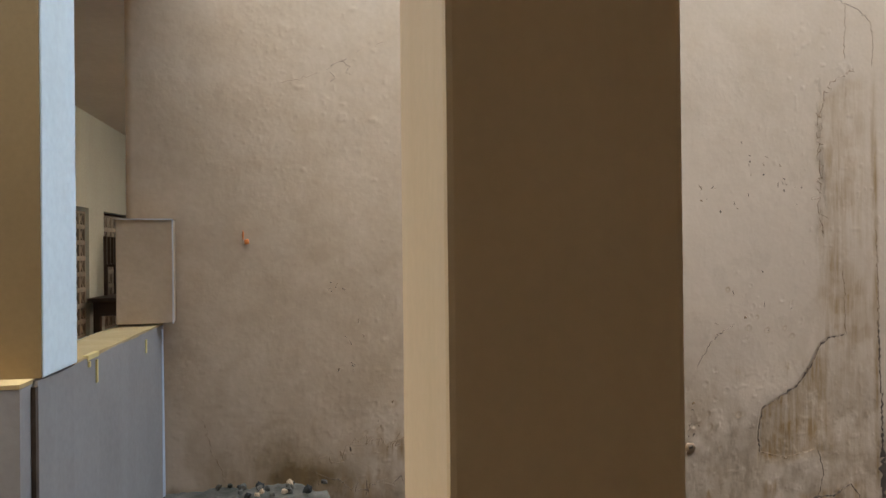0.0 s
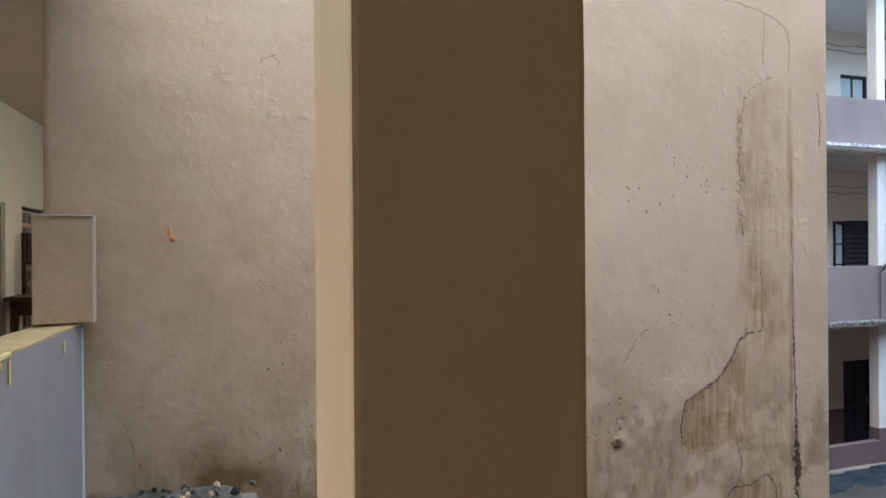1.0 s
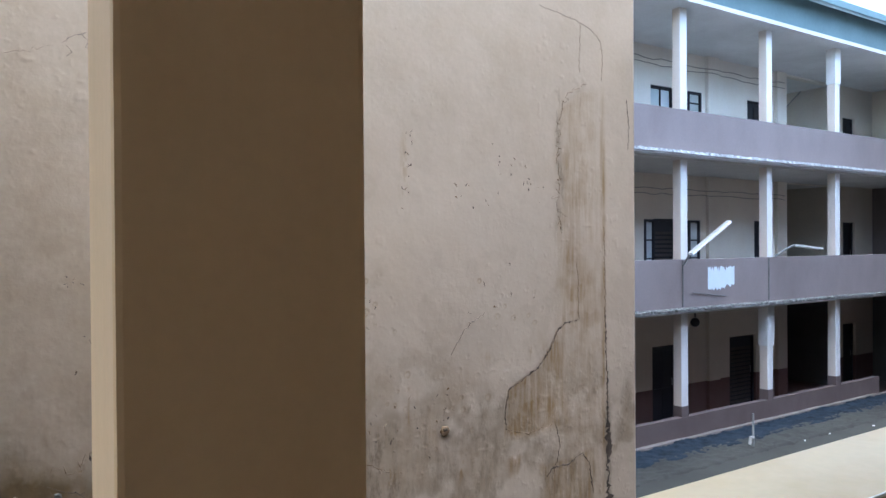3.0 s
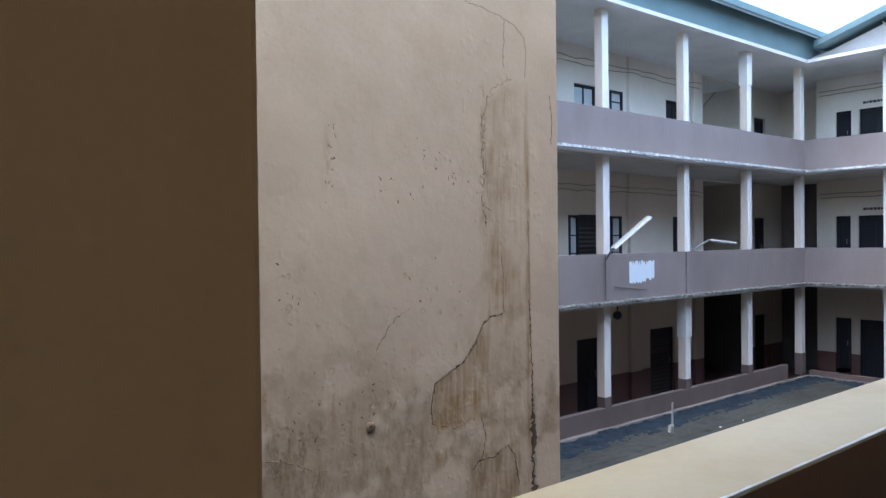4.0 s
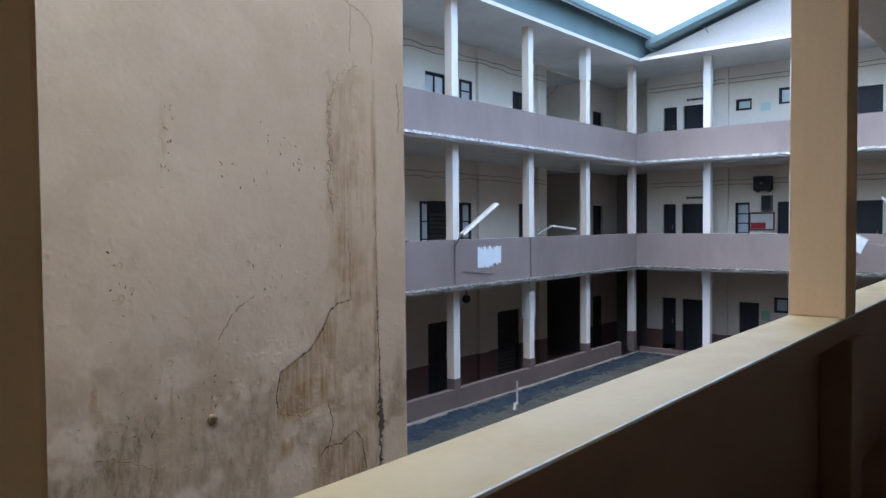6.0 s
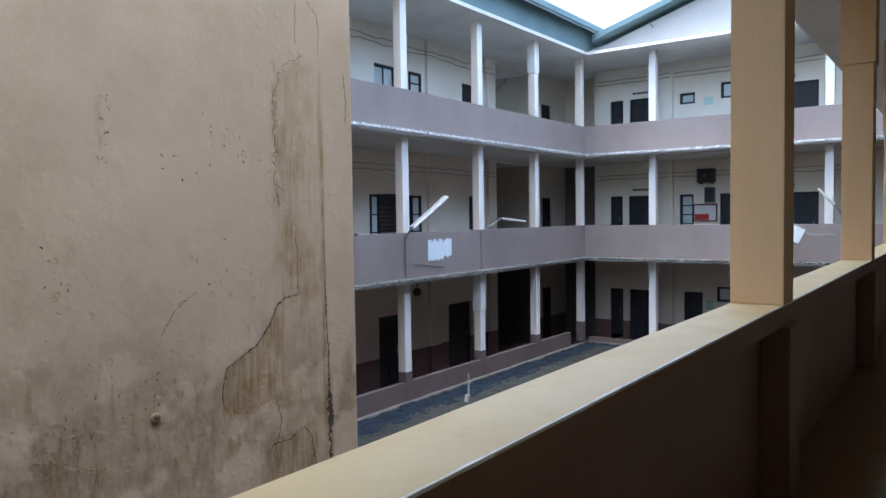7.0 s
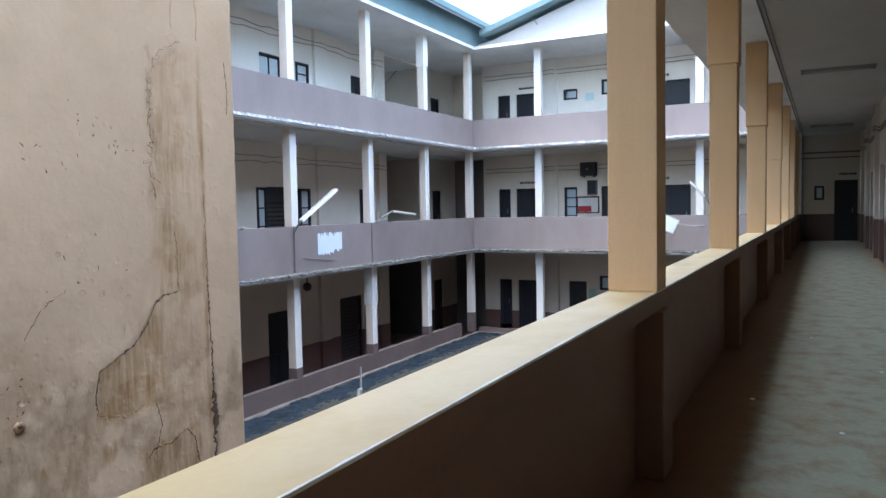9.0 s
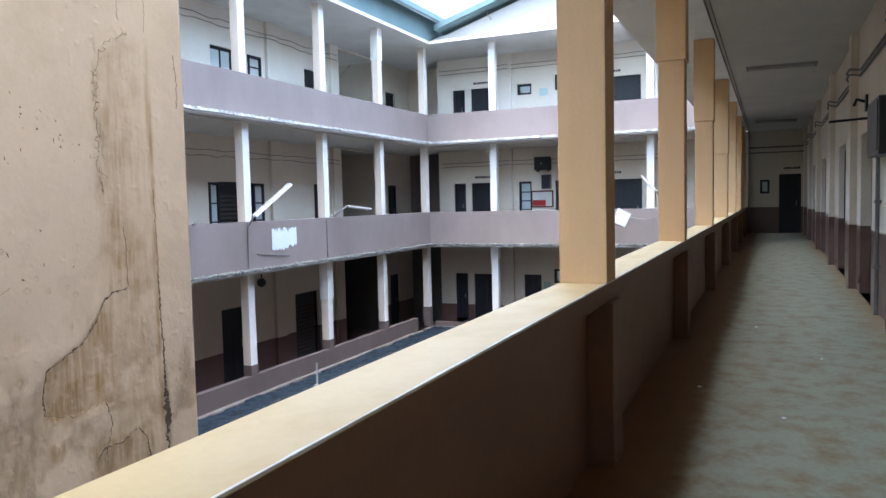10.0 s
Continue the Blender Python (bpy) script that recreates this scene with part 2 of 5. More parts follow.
M_GLOSS = paint("glossy_dado_enamel", (0.13, 0.07, 0.05), (0.17, 0.12, 0.10), rough=0.30, grain=40, blotch=1.2, amount=0.4, bump=0.06, spec=0.7)

# ---- mesh helpers ----


def box(bm, x0, x1, y0, y1, z0, z1):
    v = [bm.verts.new((x, y, z)) for z in (z0, z1) for x, y in ((x0, y0), (x1, y0), (x1, y1), (x0, y1))]
    for f in ((3, 2, 1, 0), (4, 5, 6, 7), (0, 1, 5, 4), (1, 2, 6, 5), (2, 3, 7, 6), (3, 0, 4, 7)):
        bm.faces.new([v[i] for i in f])
    return v


def boxes(*dims, bevel=0.0):
    bm = bmesh.new()
    for d in dims:
        box(bm, *d)
    if bevel:
        bmesh.ops.bevel(bm, geom=bm.edges[:], offset=bevel, segments=2, affect="EDGES", profile=0.6)
    return bm


def slab(x0, x1, y0, y1, z0, z1, step, wobble, seed, bevel=0.006):
    """A long block cut into lengths along its longer side, its corners a little uneven, as trowelled plaster is."""
    along_x = (x1 - x0) >= (y1 - y0)
    a0, a1 = (x0, x1) if along_x else (y0, y1)
    n = max(1, int((a1 - a0) / step))
    rnd = random.Random(seed)
    bm = bmesh.new()
    rings = []
    for i in range(n + 1):
        a = a0 + (a1 - a0) * i / n
        ring = []
        for b, z in ((0, z0), (1, z0), (1, z1), (0, z1)):
            w = [rnd.uniform(-wobble, wobble) for _ in range(2)]
            if along_x:
                ring.append(bm.verts.new((a, (y0, y1)[b] + w[0], z + w[1])))
            else:
                ring.append(bm.verts.new(((x0, x1)[b] + w[0], a, z + w[1])))
        rings.append(ring)
    for r, s in zip(rings, rings[1:]):
        for i in range(4):
            j = (i + 1) % 4
            bm.faces.new((r[i], r[j], s[j], s[i]))
    bm.faces.new(rings[0][::-1])
    bm.faces.new(rings[-1])
    bmesh.ops.recalc_face_normals(bm, faces=bm.faces[:])
    if bevel:
        long_edges = [e for e in bm.edges if len(e.link_faces) == 2 and e.calc_face_angle(0) > 0.8]
        bmesh.ops.bevel(bm, geom=long_edges, offset=bevel, segments=2, affect="EDGES", profile=0.6)
    return bm


def tube(bm, points, r, sides=8):
    """A round rod through the points."""
    pts = [Vector(p) for p in points]
    rings = []
    for i, p in enumerate(pts):
        d = (pts[min(i + 1, len(pts) - 1)] - pts[max(i - 1, 0)]).normalized()
        u = d.orthogonal().normalized() if not rings else (last - d * last.dot(d)).normalized()
        last = u
        w = d.cross(u)
        rings.append([bm.verts.new(p + r * (math.cos(2 * math.pi * k / sides) * u + math.sin(2 * math.pi * k / sides) * w)) for k in range(sides)])
    for a, b in zip(rings, rings[1:]):
        for k in range(sides):
            j = (k + 1) % sides
            bm.faces.new((a[k], a[j], b[j], b[k]))
    bm.faces.new(rings[0][::-1])
    bm.faces.new(rings[-1])
    return bm


def mesh_of(name, bm, material, smooth=False):
    me = bpy.data.meshes.new(name)
    bmesh.ops.recalc_face_normals(bm, faces=bm.faces[:])
    bm.to_mesh(me)
    bm.free()
    me.materials.append(material)
    if smooth:
        for p in me.polygons:
            p.use_smooth = True
    return me


def part(name, bm, material, parent, label="", smooth=False, at=None):
    ob = new(name, mesh_of(name, bm, material, smooth))
    ob.parent = parent
    if at is not None:
        ob.matrix_basis = at
    return tagged(ob, label)


def solo(name, bm, material, label="", category="", kind="", group="", smooth=False):
    return tagged(new(name, mesh_of(name, bm, material, smooth)), label, category, group, kind)


def thing(name, label, category, group="", kind="", at=None):
    ob = new(name)
    ob.empty_display_size = 0.1
    if at is not None:
        ob.matrix_basis = at
    return tagged(ob, label, category, group, kind)


def wall_cells(axis, plane0, plane1, u0, u1, z0, z1, openings):
    """One wall mesh with real openings: along x (axis 'x') or y, between two planes; openings are (u0, u1, z0, z1)."""
    bm = bmesh.new()
    us = sorted({u0, u1, *[min(max(o[i], u0), u1) for o in openings for i in (0, 1)]})
    zs = sorted({z0, z1, *[min(max(o[i], z0), z1) for o in openings for i in (2, 3)]})
    full = {}
    for i in range(len(us) - 1):
        for j in range(len(zs) - 1):
            mu, mz = (us[i] + us[i + 1]) / 2, (zs[j] + zs[j + 1]) / 2
            full[i, j] = not any(o[0] < mu < o[1] and o[2] < mz < o[3] for o in openings)
    made = {}

    def vert(i, j, k):
        if (i, j, k) not in made:
            p = (plane0, plane1)[k]
            made[i, j, k] = bm.verts.new((us[i], p, zs[j]) if axis == "x" else (p, us[i], zs[j]))
        return made[i, j, k]

    for (i, j), there in full.items():
        if not there:
            continue
        for k in (0, 1):
            bm.faces.new([vert(*c, k) for c in ((i, j), (i + 1, j), (i + 1, j + 1), (i, j + 1))])
        for (di, dj), (c, d) in (((-1, 0), ((i, j), (i, j + 1))), ((1, 0), ((i + 1, j), (i + 1, j + 1))), ((0, -1), ((i, j), (i + 1, j))), ((0, 1), ((i, j + 1), (i + 1, j + 1)))):
            if not full.get((i + di, j + dj), False):
                bm.faces.new([vert(*c, 0), vert(*d, 0), vert(*d, 1), vert(*c, 1)])
    return bm


def dado_run(axis, plane0, plane1, u0, u1, z0, z1, openings, parent, material=None):
    """The painted dado, one piece between every two openings that reach down into it."""
    gaps = sorted((o[0], o[1]) for o in openings if o[2] < z1 - 0.05 and o[0] < u1 and o[1] > u0)
    u = u0
    for a, b in gaps + [(u1, u1)]:
        if a > u + 0.02:
            d = (u, a, plane0, plane1, z0, z1) if axis == "x" else (plane0, plane1, u, a, z0, z1)
            part("dado", boxes(d), material or M_DADO, parent, "brown painted dado")
        u = max(u, b)


def facing(x, y, z, turn):
    """Place a piece built in the x-z plane, front to -y, on a wall: turn 0 faces -y, -90 faces -x, 180 faces +y."""
    return pose(x, y, z, 0, 0, turn)


def door(parent, w, h, at, louvred=False, label="", name="door"):
    """A panelled leaf in its frame, recessed; front at -y, from x = 0 to w."""
    f = part(name, boxes((0, 0.06, 0.02, 0.12, 0, h), (w - 0.06, w, 0.02, 0.12, 0, h), (0.06, w - 0.06, 0.02, 0.12, h - 0.06, h)), M_DOOR, parent, label, at=at)
    dims = [(0.06, w - 0.06, 0.07, 0.10, 0.01, h - 0.06)]
    if louvred:
        n = int((h - 0.3) / 0.11)
        for i in range(n):
            sb = boxes((0.1, w - 0.1, -0.008, 0.008, 0.0, 0.075))
            bmesh.ops.rotate(sb, verts=sb.verts[:], cent=(0, 0, 0), matrix=Matrix.Rotation(radians(-35), 3, "X"))
            bmesh.ops.translate(sb, verts=sb.verts[:], vec=(0, 0.035, 0.12 + i * 0.11))
            part("louvre", sb, M_TABLE, f)
    else:
        for a, b in ((0.08, 0.44), (0.48, 0.92)):
            for c, d in ((0.10, w / 2 - 0.03), (w / 2 + 0.03, w - 0.10)):
                dims.append((c, d, 0.055, 0.07, h * a, h * b))
    part("leaf", boxes(*dims), M_DOOR, f)
    hb = bmesh.new()
    tube(hb, [(w - 0.14, 0.05, h * 0.47), (w - 0.14, 0.02, h * 0.47), (w - 0.14, 0.02, h * 0.55), (w - 0.14, 0.05, h * 0.55)], 0.008, 6)
    part("handle", hb, M_METAL, f)
    return f


def window(parent, w, h, at, rows=4, cols=1, pale=True):
    """A dark wooden frame with bars and panes; front at -y."""
    t = 0.055
    dims = [(0, t, 0, 0.09, 0, h), (w - t, w, 0, 0.09, 0, h), (t, w - t, 0, 0.09, 0, t), (t, w - t, 0, 0.09, h - t, h)]
    ch, cw = (h - 2 * t) / rows, (w - 2 * t) / cols
    bars = [(t, w - t, 0.02, 0.07, t + r * ch - 0.018, t + r * ch + 0.018) for r in range(1, rows)]
    bars += [(t + c * cw - 0.018, t + c * cw + 0.018, 0.015, 0.075, t, h - t) for c in range(1, cols)]
    f = part("window", boxes(*dims), M_DOOR, parent, "dark-painted wooden window frame", at=at)
    for d in bars:
        part("glazing_bar", boxes(d), M_DOOR, f)
    pane = mesh_of("pane", boxes((0, cw - 0.036, 0.04, 0.046, 0, ch - 0.036)), M_PANE if pale else M_GLASS)
    for r in range(rows):
        for c in range(cols):
            o = new("pane", pane)
            o.parent = f
            o.matrix_basis = pose(t + c * cw + 0.018, 0, t + r * ch + 0.018)
    return f


def sign_bars(parent, x0, width, z, at):
    """Door lettering too small to read: dark bars."""
    dims, x = [], x0
    rnd = random.Random(int(width * 1000))
    while x < x0 + width:
        w = rnd.uniform(0.04, 0.10)
        dims.append((x, x + w, -0.004, 0.0, z, z + 0.07))
        x += w + 0.02
    part("lettering", boxes(*dims), M_BLACK, parent, at=at)

# ---- levels: ground storey, the camera's storey, upper storey ----
Z_GROUND, Z_MID, Z_UP, YARD = -3.12, 0.0, 3.15, -2.68
DADO = 0.88

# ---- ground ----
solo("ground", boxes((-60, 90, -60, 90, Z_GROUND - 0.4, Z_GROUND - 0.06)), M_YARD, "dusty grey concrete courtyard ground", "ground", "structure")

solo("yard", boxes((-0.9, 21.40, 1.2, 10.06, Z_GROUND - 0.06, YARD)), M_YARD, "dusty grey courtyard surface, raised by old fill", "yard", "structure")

# ---- the camera's corridor: floor, ceiling, walls ----
END, CEIL, SOUTH = 27.36, 3.46, -0.90
solo("floor", boxes((-8, END, SOUTH, 1.55, -0.12, 0.0)), M_FLOOR, "worn cement corridor floor with ochre dust", "floor", "structure")
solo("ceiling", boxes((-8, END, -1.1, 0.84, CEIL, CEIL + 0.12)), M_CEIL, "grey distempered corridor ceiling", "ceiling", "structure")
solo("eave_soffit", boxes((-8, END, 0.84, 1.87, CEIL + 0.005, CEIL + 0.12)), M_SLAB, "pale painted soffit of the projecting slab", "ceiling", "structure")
cb = bmesh.new()
tube(cb, [(-7.9, 0.85, CEIL - 0.015), (END - 0.1, 0.85, CEIL - 0.015)], 0.011, 6)
tube(cb, [(-7.9, 0.80, CEIL - 0.01), (END - 0.1, 0.80, CEIL - 0.01)], 0.007, 6)
solo("ceiling_conduit", cb, M_PIPE, "grey electric conduit along the ceiling edge", "conduit")

# inner wall with door and window openings
IN_DOORS = [(2.4, 3.5), (6.2, 7.3), (9.84, 11.01), (21.6, 22.7)]
IN_WINDOWS = [(13.12, 14.36), (17.6, 19.1), (24.4, 25.5)]
PILASTERS = [4.0, 7.6, 11.45, 15.2, 19.3, 23.1, 26.3]
openings = [(a, b, 0, 2.06) for a, b in IN_DOORS] + [(a, b, 0.78, 2.09) for a, b in IN_WINDOWS]
wall_south = solo("wall_south", wall_cells("x", SOUTH - 0.23, SOUTH, -8, END, DADO, CEIL, openings), M_INNER, "cream inner corridor wall above a brown dado", "wall", "structure")
dado_run("x", SOUTH - 0.23, SOUTH, -8, END, 0.0, DADO, openings, wall_south, M_GLOSS)
for x in PILASTERS:
    part("pilaster", boxes((x, x + 0.32, SOUTH, SOUTH + 0.09, DADO, CEIL), bevel=0.008), M_INNER, wall_south)
    part("pilaster_dado", boxes((x, x + 0.32, SOUTH, SOUTH + 0.092, 0.0, DADO)), M_GLOSS, wall_south)
for a, b in IN_DOORS:
    door(wall_south, b - a, 2.06, facing(b, SOUTH - 0.10, 0, 180), name="door")
for a, b in IN_WINDOWS:
    window(wall_south, b - a, 1.31, facing(b, SOUTH - 0.08, 0.78, 180), rows=3, cols=2, pale=False)
solo("room_backing", boxes((-8, END, -4.2, -4.0, 0, CEIL), (-8, -7.8, -4.0, SOUTH - 0.23, 0, CEIL), (END - 0.2, END, -4.0, SOUTH - 0.23, 0, CEIL), (-8, END, -4.0, SOUTH - 0.23, -0.1, 0), (-8, END, -4.0, -1.1, CEIL, CEIL + 0.1)), M_DARK, "classroom interior behind the corridor wall, its darkness in the colour", "wall", "structure")
cb = bmesh.new()
for dz in (0.0, 0.07):
    pts = []
    for x in PILASTERS:
        pts += [(x - 0.40, SOUTH + 0.02, 2.83 + dz), (x - 0.04, SOUTH + 0.11, 2.90 + dz), (x + 0.36, SOUTH + 0.11, 2.90 + dz), (x + 0.7, SOUTH + 0.02, 2.83 + dz)]
    tube(cb, pts, 0.014, 6)
solo("wall_cable", cb, M_PIPE, "grey cables clipped along the wall over pilasters", "cable")

# end wall
wall_east = solo("wall_east", wall_cells("y", END, END + 0.2, -1.1, 1.2, DADO, CEIL, [(-0.77, -0.10, 0, 1.98), (0.19, 0.49, 1.34, 1.81)]), M_INNER, "cream end wall of the corridor above dado", "wall", "structure")
dado_run("y", END, END + 0.2, -1.1, 1.2, 0, DADO, [(-0.77, -0.10, 0, 1.98)], wall_east)
door(wall_east, 0.67, 1.98, facing(END + 0.02, -0.10, 0, -90), label="closed dark painted door")
window(wall_east, 0.30, 0.47, facing(END + 0.02, 0.49, 1.34, -90), rows=1, cols=1, pale=False)
part("window_trim", boxes((END - 0.02, END, 0.15, 0.19, 1.30, 1.85), (END - 0.02, END, 0.49, 0.53, 1.30, 1.85), (END - 0.02, END, 0.19, 0.49, 1.81, 1.85), (END - 0.02, END, 0.19, 0.49, 1.30, 1.34)), M_PILLAR, wall_east)
part("picture_rail", boxes((END - 0.03, END, -0.88, 0.9, 2.87, 2.92), (END - 0.03, END, -0.88, 0.9, 2.70, 2.74)), M_PIPE, wall_east, "dark cable runs across the end wall")
sign_bars(wall_east, 0.12, 0.42, 2.14, facing(END - 0.01, -0.12, 0, -90))
solo("end_backing", boxes((END + 0.8, END + 1.0, -2, 1.5, -0.1, CEIL)), M_DARK, "backing behind the end wall, darkness put in its colour", "wall", "structure")
solo("wall_west", boxes((-8.2, -8, -1.3, 1.2, 0, CEIL)), M_WHITE, "cream wall at the rear of the corridor", "wall", "structure")
bmp = bmesh.new()
tube(bmp, [(END - 0.04, 0.84, 0.0), (END - 0.04, 0.84, CEIL)], 0.03, 8)
solo("drain_pipe", bmp, M_PIPE, "dark vertical pipe in the corridor corner", "pipe")

# unseen storey over the camera's corridor, open gallery and roof, sized for the light
solo("unseen_upper_storey", boxes((-0.6, END, -4.4, -1.0, 3.58, 6.7), (-0.8, -0.6, -4.4, 1.13, 3.58, 6.7), (-0.6, 21.2, 0.92, 1.13, 3.58, 4.4), (-0.8, END, -4.4, 1.2, 6.7, 6.85)), M_LILAC, "unseen upper storey over the corridor, cut to shape the light", "wall", "structure")
solo("lower_storey", boxes((-8, END, -4.4, -1.0, Z_GROUND - 0.06, -0.12), (-8, 21.2, 0.92, 1.15, Z_GROUND - 0.06, -2.3)), M_LILAC, "ground storey below the corridor", "wall", "structure")

# ---- parapet with coping, and the row of pillars on it ----
PX = [-7.3, -3.60, 0.001, 3.57, 7.16, 10.87, 14.80, 18.43, 21.82, 25.3]
CAPS = [2.8, 2.8, 3.0, 3.1, 2.575, 2.35, 2.09, 2.57, 2.66, 1.72]
TURN = [0, 0, -4, 0, 0, 0, 0, 0, 0, 0]
TOP, FACE = 0.907, 0.904
parapet = thing("parapet", "waist-high parapet with a cream coping and dark brown inner face", "parapet")
part("coping", slab(-8, END, FACE + 0.005, FACE + 0.234, TOP - 0.008, TOP, 0.25, 0.0005, 5, 0.002), M_CREAM, parapet, "cream painted coping with worn white edges")
part("coping_side", boxes((-8, END, FACE + 0.007, FACE + 0.231, 0.812, TOP - 0.008)), M_BROWN, parapet, "brown painted coping side")
part("panel", boxes((-8, END, FACE + 0.10, FACE + 0.22, 0.0, 0.812)), M_BROWN, parapet, "dark brown enamelled panel")
for x in PX:
    part("pier", boxes((x - 0.01, x + 0.24, FACE - 0.03, FACE + 0.10, 0.0, 0.812), bevel=0.008), M_BROWN, parapet)
chips = bmesh.new()
rnd = random.Random(11)
rows, x = [], -1.0
while x < 18:
    w = 0.0015 + 0.014 * max(0, noise.noise(Vector((x * 2.1, 3, 0))) + 0.05) + 0.005 * rnd.random() ** 2
    rows.append([chips.verts.new(p) for p in ((x, FACE + 0.0042, TOP - 0.0035 - rnd.uniform(0, 0.003)), (x, FACE + 0.0046, TOP + 0.0012), (x, FACE + 0.006 + w * 0.8, TOP + 0.0016))])
    x += rnd.uniform(0.015, 0.05)
for r, t in zip(rows, rows[1:]):
    for i in (0, 1):
        chips.faces.new((r[i], r[i + 1], t[i + 1], t[i]))
part("worn_edge", chips, M_PALE, parapet, "pale plaster bared along the worn coping edge")
for i, x in enumerate(PX):
    p = thing("pillar", "slim square tan-painted pillar standing on the parapet coping", "pillar", "pillars of the corridor", at=pose(x, FACE + (0.004 if TURN[i] else 0), TOP, 0, 0, TURN[i]))
    c = CAPS[i] - TOP
    part("shaft", boxes((0, 0.220, 0, 0.236, 0, c), bevel=0.007), M_TAN, p)
    part("capital", boxes((-0.016, 0.236, -0.014, 0.252, c, CEIL + 0.004 - TOP), bevel=0.007), M_TAN, p, "thicker plastered head")
    part("under_shaft", boxes((0.0, 0.228, 0.15, 0.23, -4.1, -0.95)), M_LILAC, p)

# ---- stained block across the light well ----
WALL_Y, WX0, WX1 = 3.82, -0.934, 3.60
WALL_FIT = Matrix.Translation((0.405, 0, -0.155)) @ Matrix.Diagonal((1.151, 1.154, 1.125, 1))  # size of the wall in metres


def soft(v, a, b):
    t = np.clip((v - a) / (b - a), 0, 1)
    return t * t * (3 - 2 * t)


def field(X, Z, s, seed, octaves=5):
    """Smooth random field on the wall, made of lattice noise at halving sizes."""
    out, amp, tot = np.zeros_like(X), 1.0, 0.0
    rng = np.random.RandomState(seed)
    for _ in range(octaves):
        g = rng.rand(400, 400)
        u, v = (X + 9) / s, (Z + 9) / s
        i, j = np.floor(u).astype(int), np.floor(v).astype(int)
        a, b = u - i, v - j
        a, b = a * a * (3 - 2 * a), b * b * (3 - 2 * b)
        i, j = i % 399, j % 399
        out += amp * (g[i, j] * (1 - a) * (1 - b) + g[i + 1, j] * a * (1 - b) + g[i, j + 1] * (1 - a) * b + g[i + 1, j + 1] * a * b)
        tot += amp
        amp *= 0.55
        s *= 0.5
    return out / tot


def stained_wall(x0, x1, z0, z1, step):
    nx, nz = int((x1 - x0) / step) + 1, int((z1 - z0) / step) + 1
    X, Z = np.meshgrid(np.linspace(x0, x1, nx), np.linspace(z0, z1, nz), indexing="ij")
    f1, f2, f3 = field(X, Z, 0.5, 1), field(X, Z, 0.22, 2), field(X, Z, 0.9, 3, 3)
    wx, wz = X + 0.14 * (f1 - 0.5), Z + 0.16 * (f2 - 0.5)
    # rust: a broad run with a domed head, spreading under the slanting crack
    dome = 2.42 - 0.9 * np.clip(3.12 - wx, 0, 1) ** 1.0 * 0.9
    run = soft(wx, 2.80, 2.97) * (1 - soft(wx, 3.16, 3.34)) * (1 - soft(wz, dome - 0.08, dome + 0.02)) * (0.26 + 0.40 * soft(f3, 0.4, 0.6)) * (0.45 + 0.55 * soft(Z, 0.55, 1.0))
    slant = np.interp(X, [2.39, 2.43, 2.55, 2.68, 2.78, 2.85, 2.93, 3.02, 3.3], [0.18, 0.40, 0.46, 0.52, 0.64, 0.76, 0.80, 0.81, 0.84])
    under = soft(X, 2.395, 2.42) * (1 - soft(wx, 2.84, 3.25)) * (1 - soft(Z, slant - 0.015, slant + 0.008)) * soft(wz, 0.08, 0.16)
    line = np.exp(-((X - 3.27 + 0.02 * (f2 - 0.5)) / 0.022) ** 2) * (1 - soft(Z, 1.9, 2.6)) * (0.38 + 0.55 * soft(f1, 0.4, 0.6))
    foot = 0.75 * soft(wx, 2.66, 2.74) * (1 - soft(wx, 3.14, 3.2)) * (1 - soft(wz, -0.14, -0.08))
    mottle = field(X, Z, 0.09, 23, 5)
    run = run * (0.75 + 0.45 * soft(mottle, 0.40, 0.62))
    rust = np.maximum.reduce([run, under * (0.5 + 0.45 * (1 - soft(X, 2.65, 3.0))) * (0.75 + 0.4 * soft(mottle, 0.40, 0.62)), line, foot])
    rust = np.maximum(rust, 0.25 * soft(f1, 0.58, 0.72) * (1 - soft(Z, 0.2, 1.0)))
    grit = field(X, Z * 0.35, 0.03, 17, 3)
    for cx, cz, sx, sz, k in ((1.44, 0.10, 0.05, 0.16, 1.0), (1.62, 0.06, 0.06, 0.14, 1.0), (1.88, 0.24, 0.04, 0.10, 0.9), (1.74, 0.36, 0.04, 0.10, 0.7), (2.10, -0.02, 0.07, 0.10, 0.8), (2.50, -0.06, 0.06, 0.09, 1.0), (2.66, 0.62, 0.07, 0.05, 0.8),
                              (1.32, 0.42, 0.04, 0.10, 0.8), (2.3, 0.62, 0.04, 0.06, 0.6), (0.30, 0.36, 0.14, 0.10, 0.9), (0.12, 0.14, 0.16, 0.12, 0.7), (1.72, 1.74, 0.03, 0.22, 0.5), (3.02, 1.9, 0.10, 0.35, 0.5), (2.92, 1.75, 0.03, 0.30, 0.6), (2.80, 0.55, 0.10, 0.10, 0.8)):
        rust = np.maximum(rust, k * np.exp(-((wx - cx) / sx) ** 2 - ((wz - cz) / sz) ** 2) * soft(grit, 0.44, 0.60))
    # mould: along the foot, round the damp patch, and as specks
    low = (1 - soft(wz, 0.12, 0.55)) * soft(f1, 0.46, 0.66) * soft(X, 0.05, 0.3) * 0.7
    r = np.hypot((wx + 0.24) / 0.20, (wz - 0.33) / 0.20)
    arch = np.exp(-((r - 1.0) / 0.14) ** 2) * 0.25 * soft(wz, 0.22, 0.4)
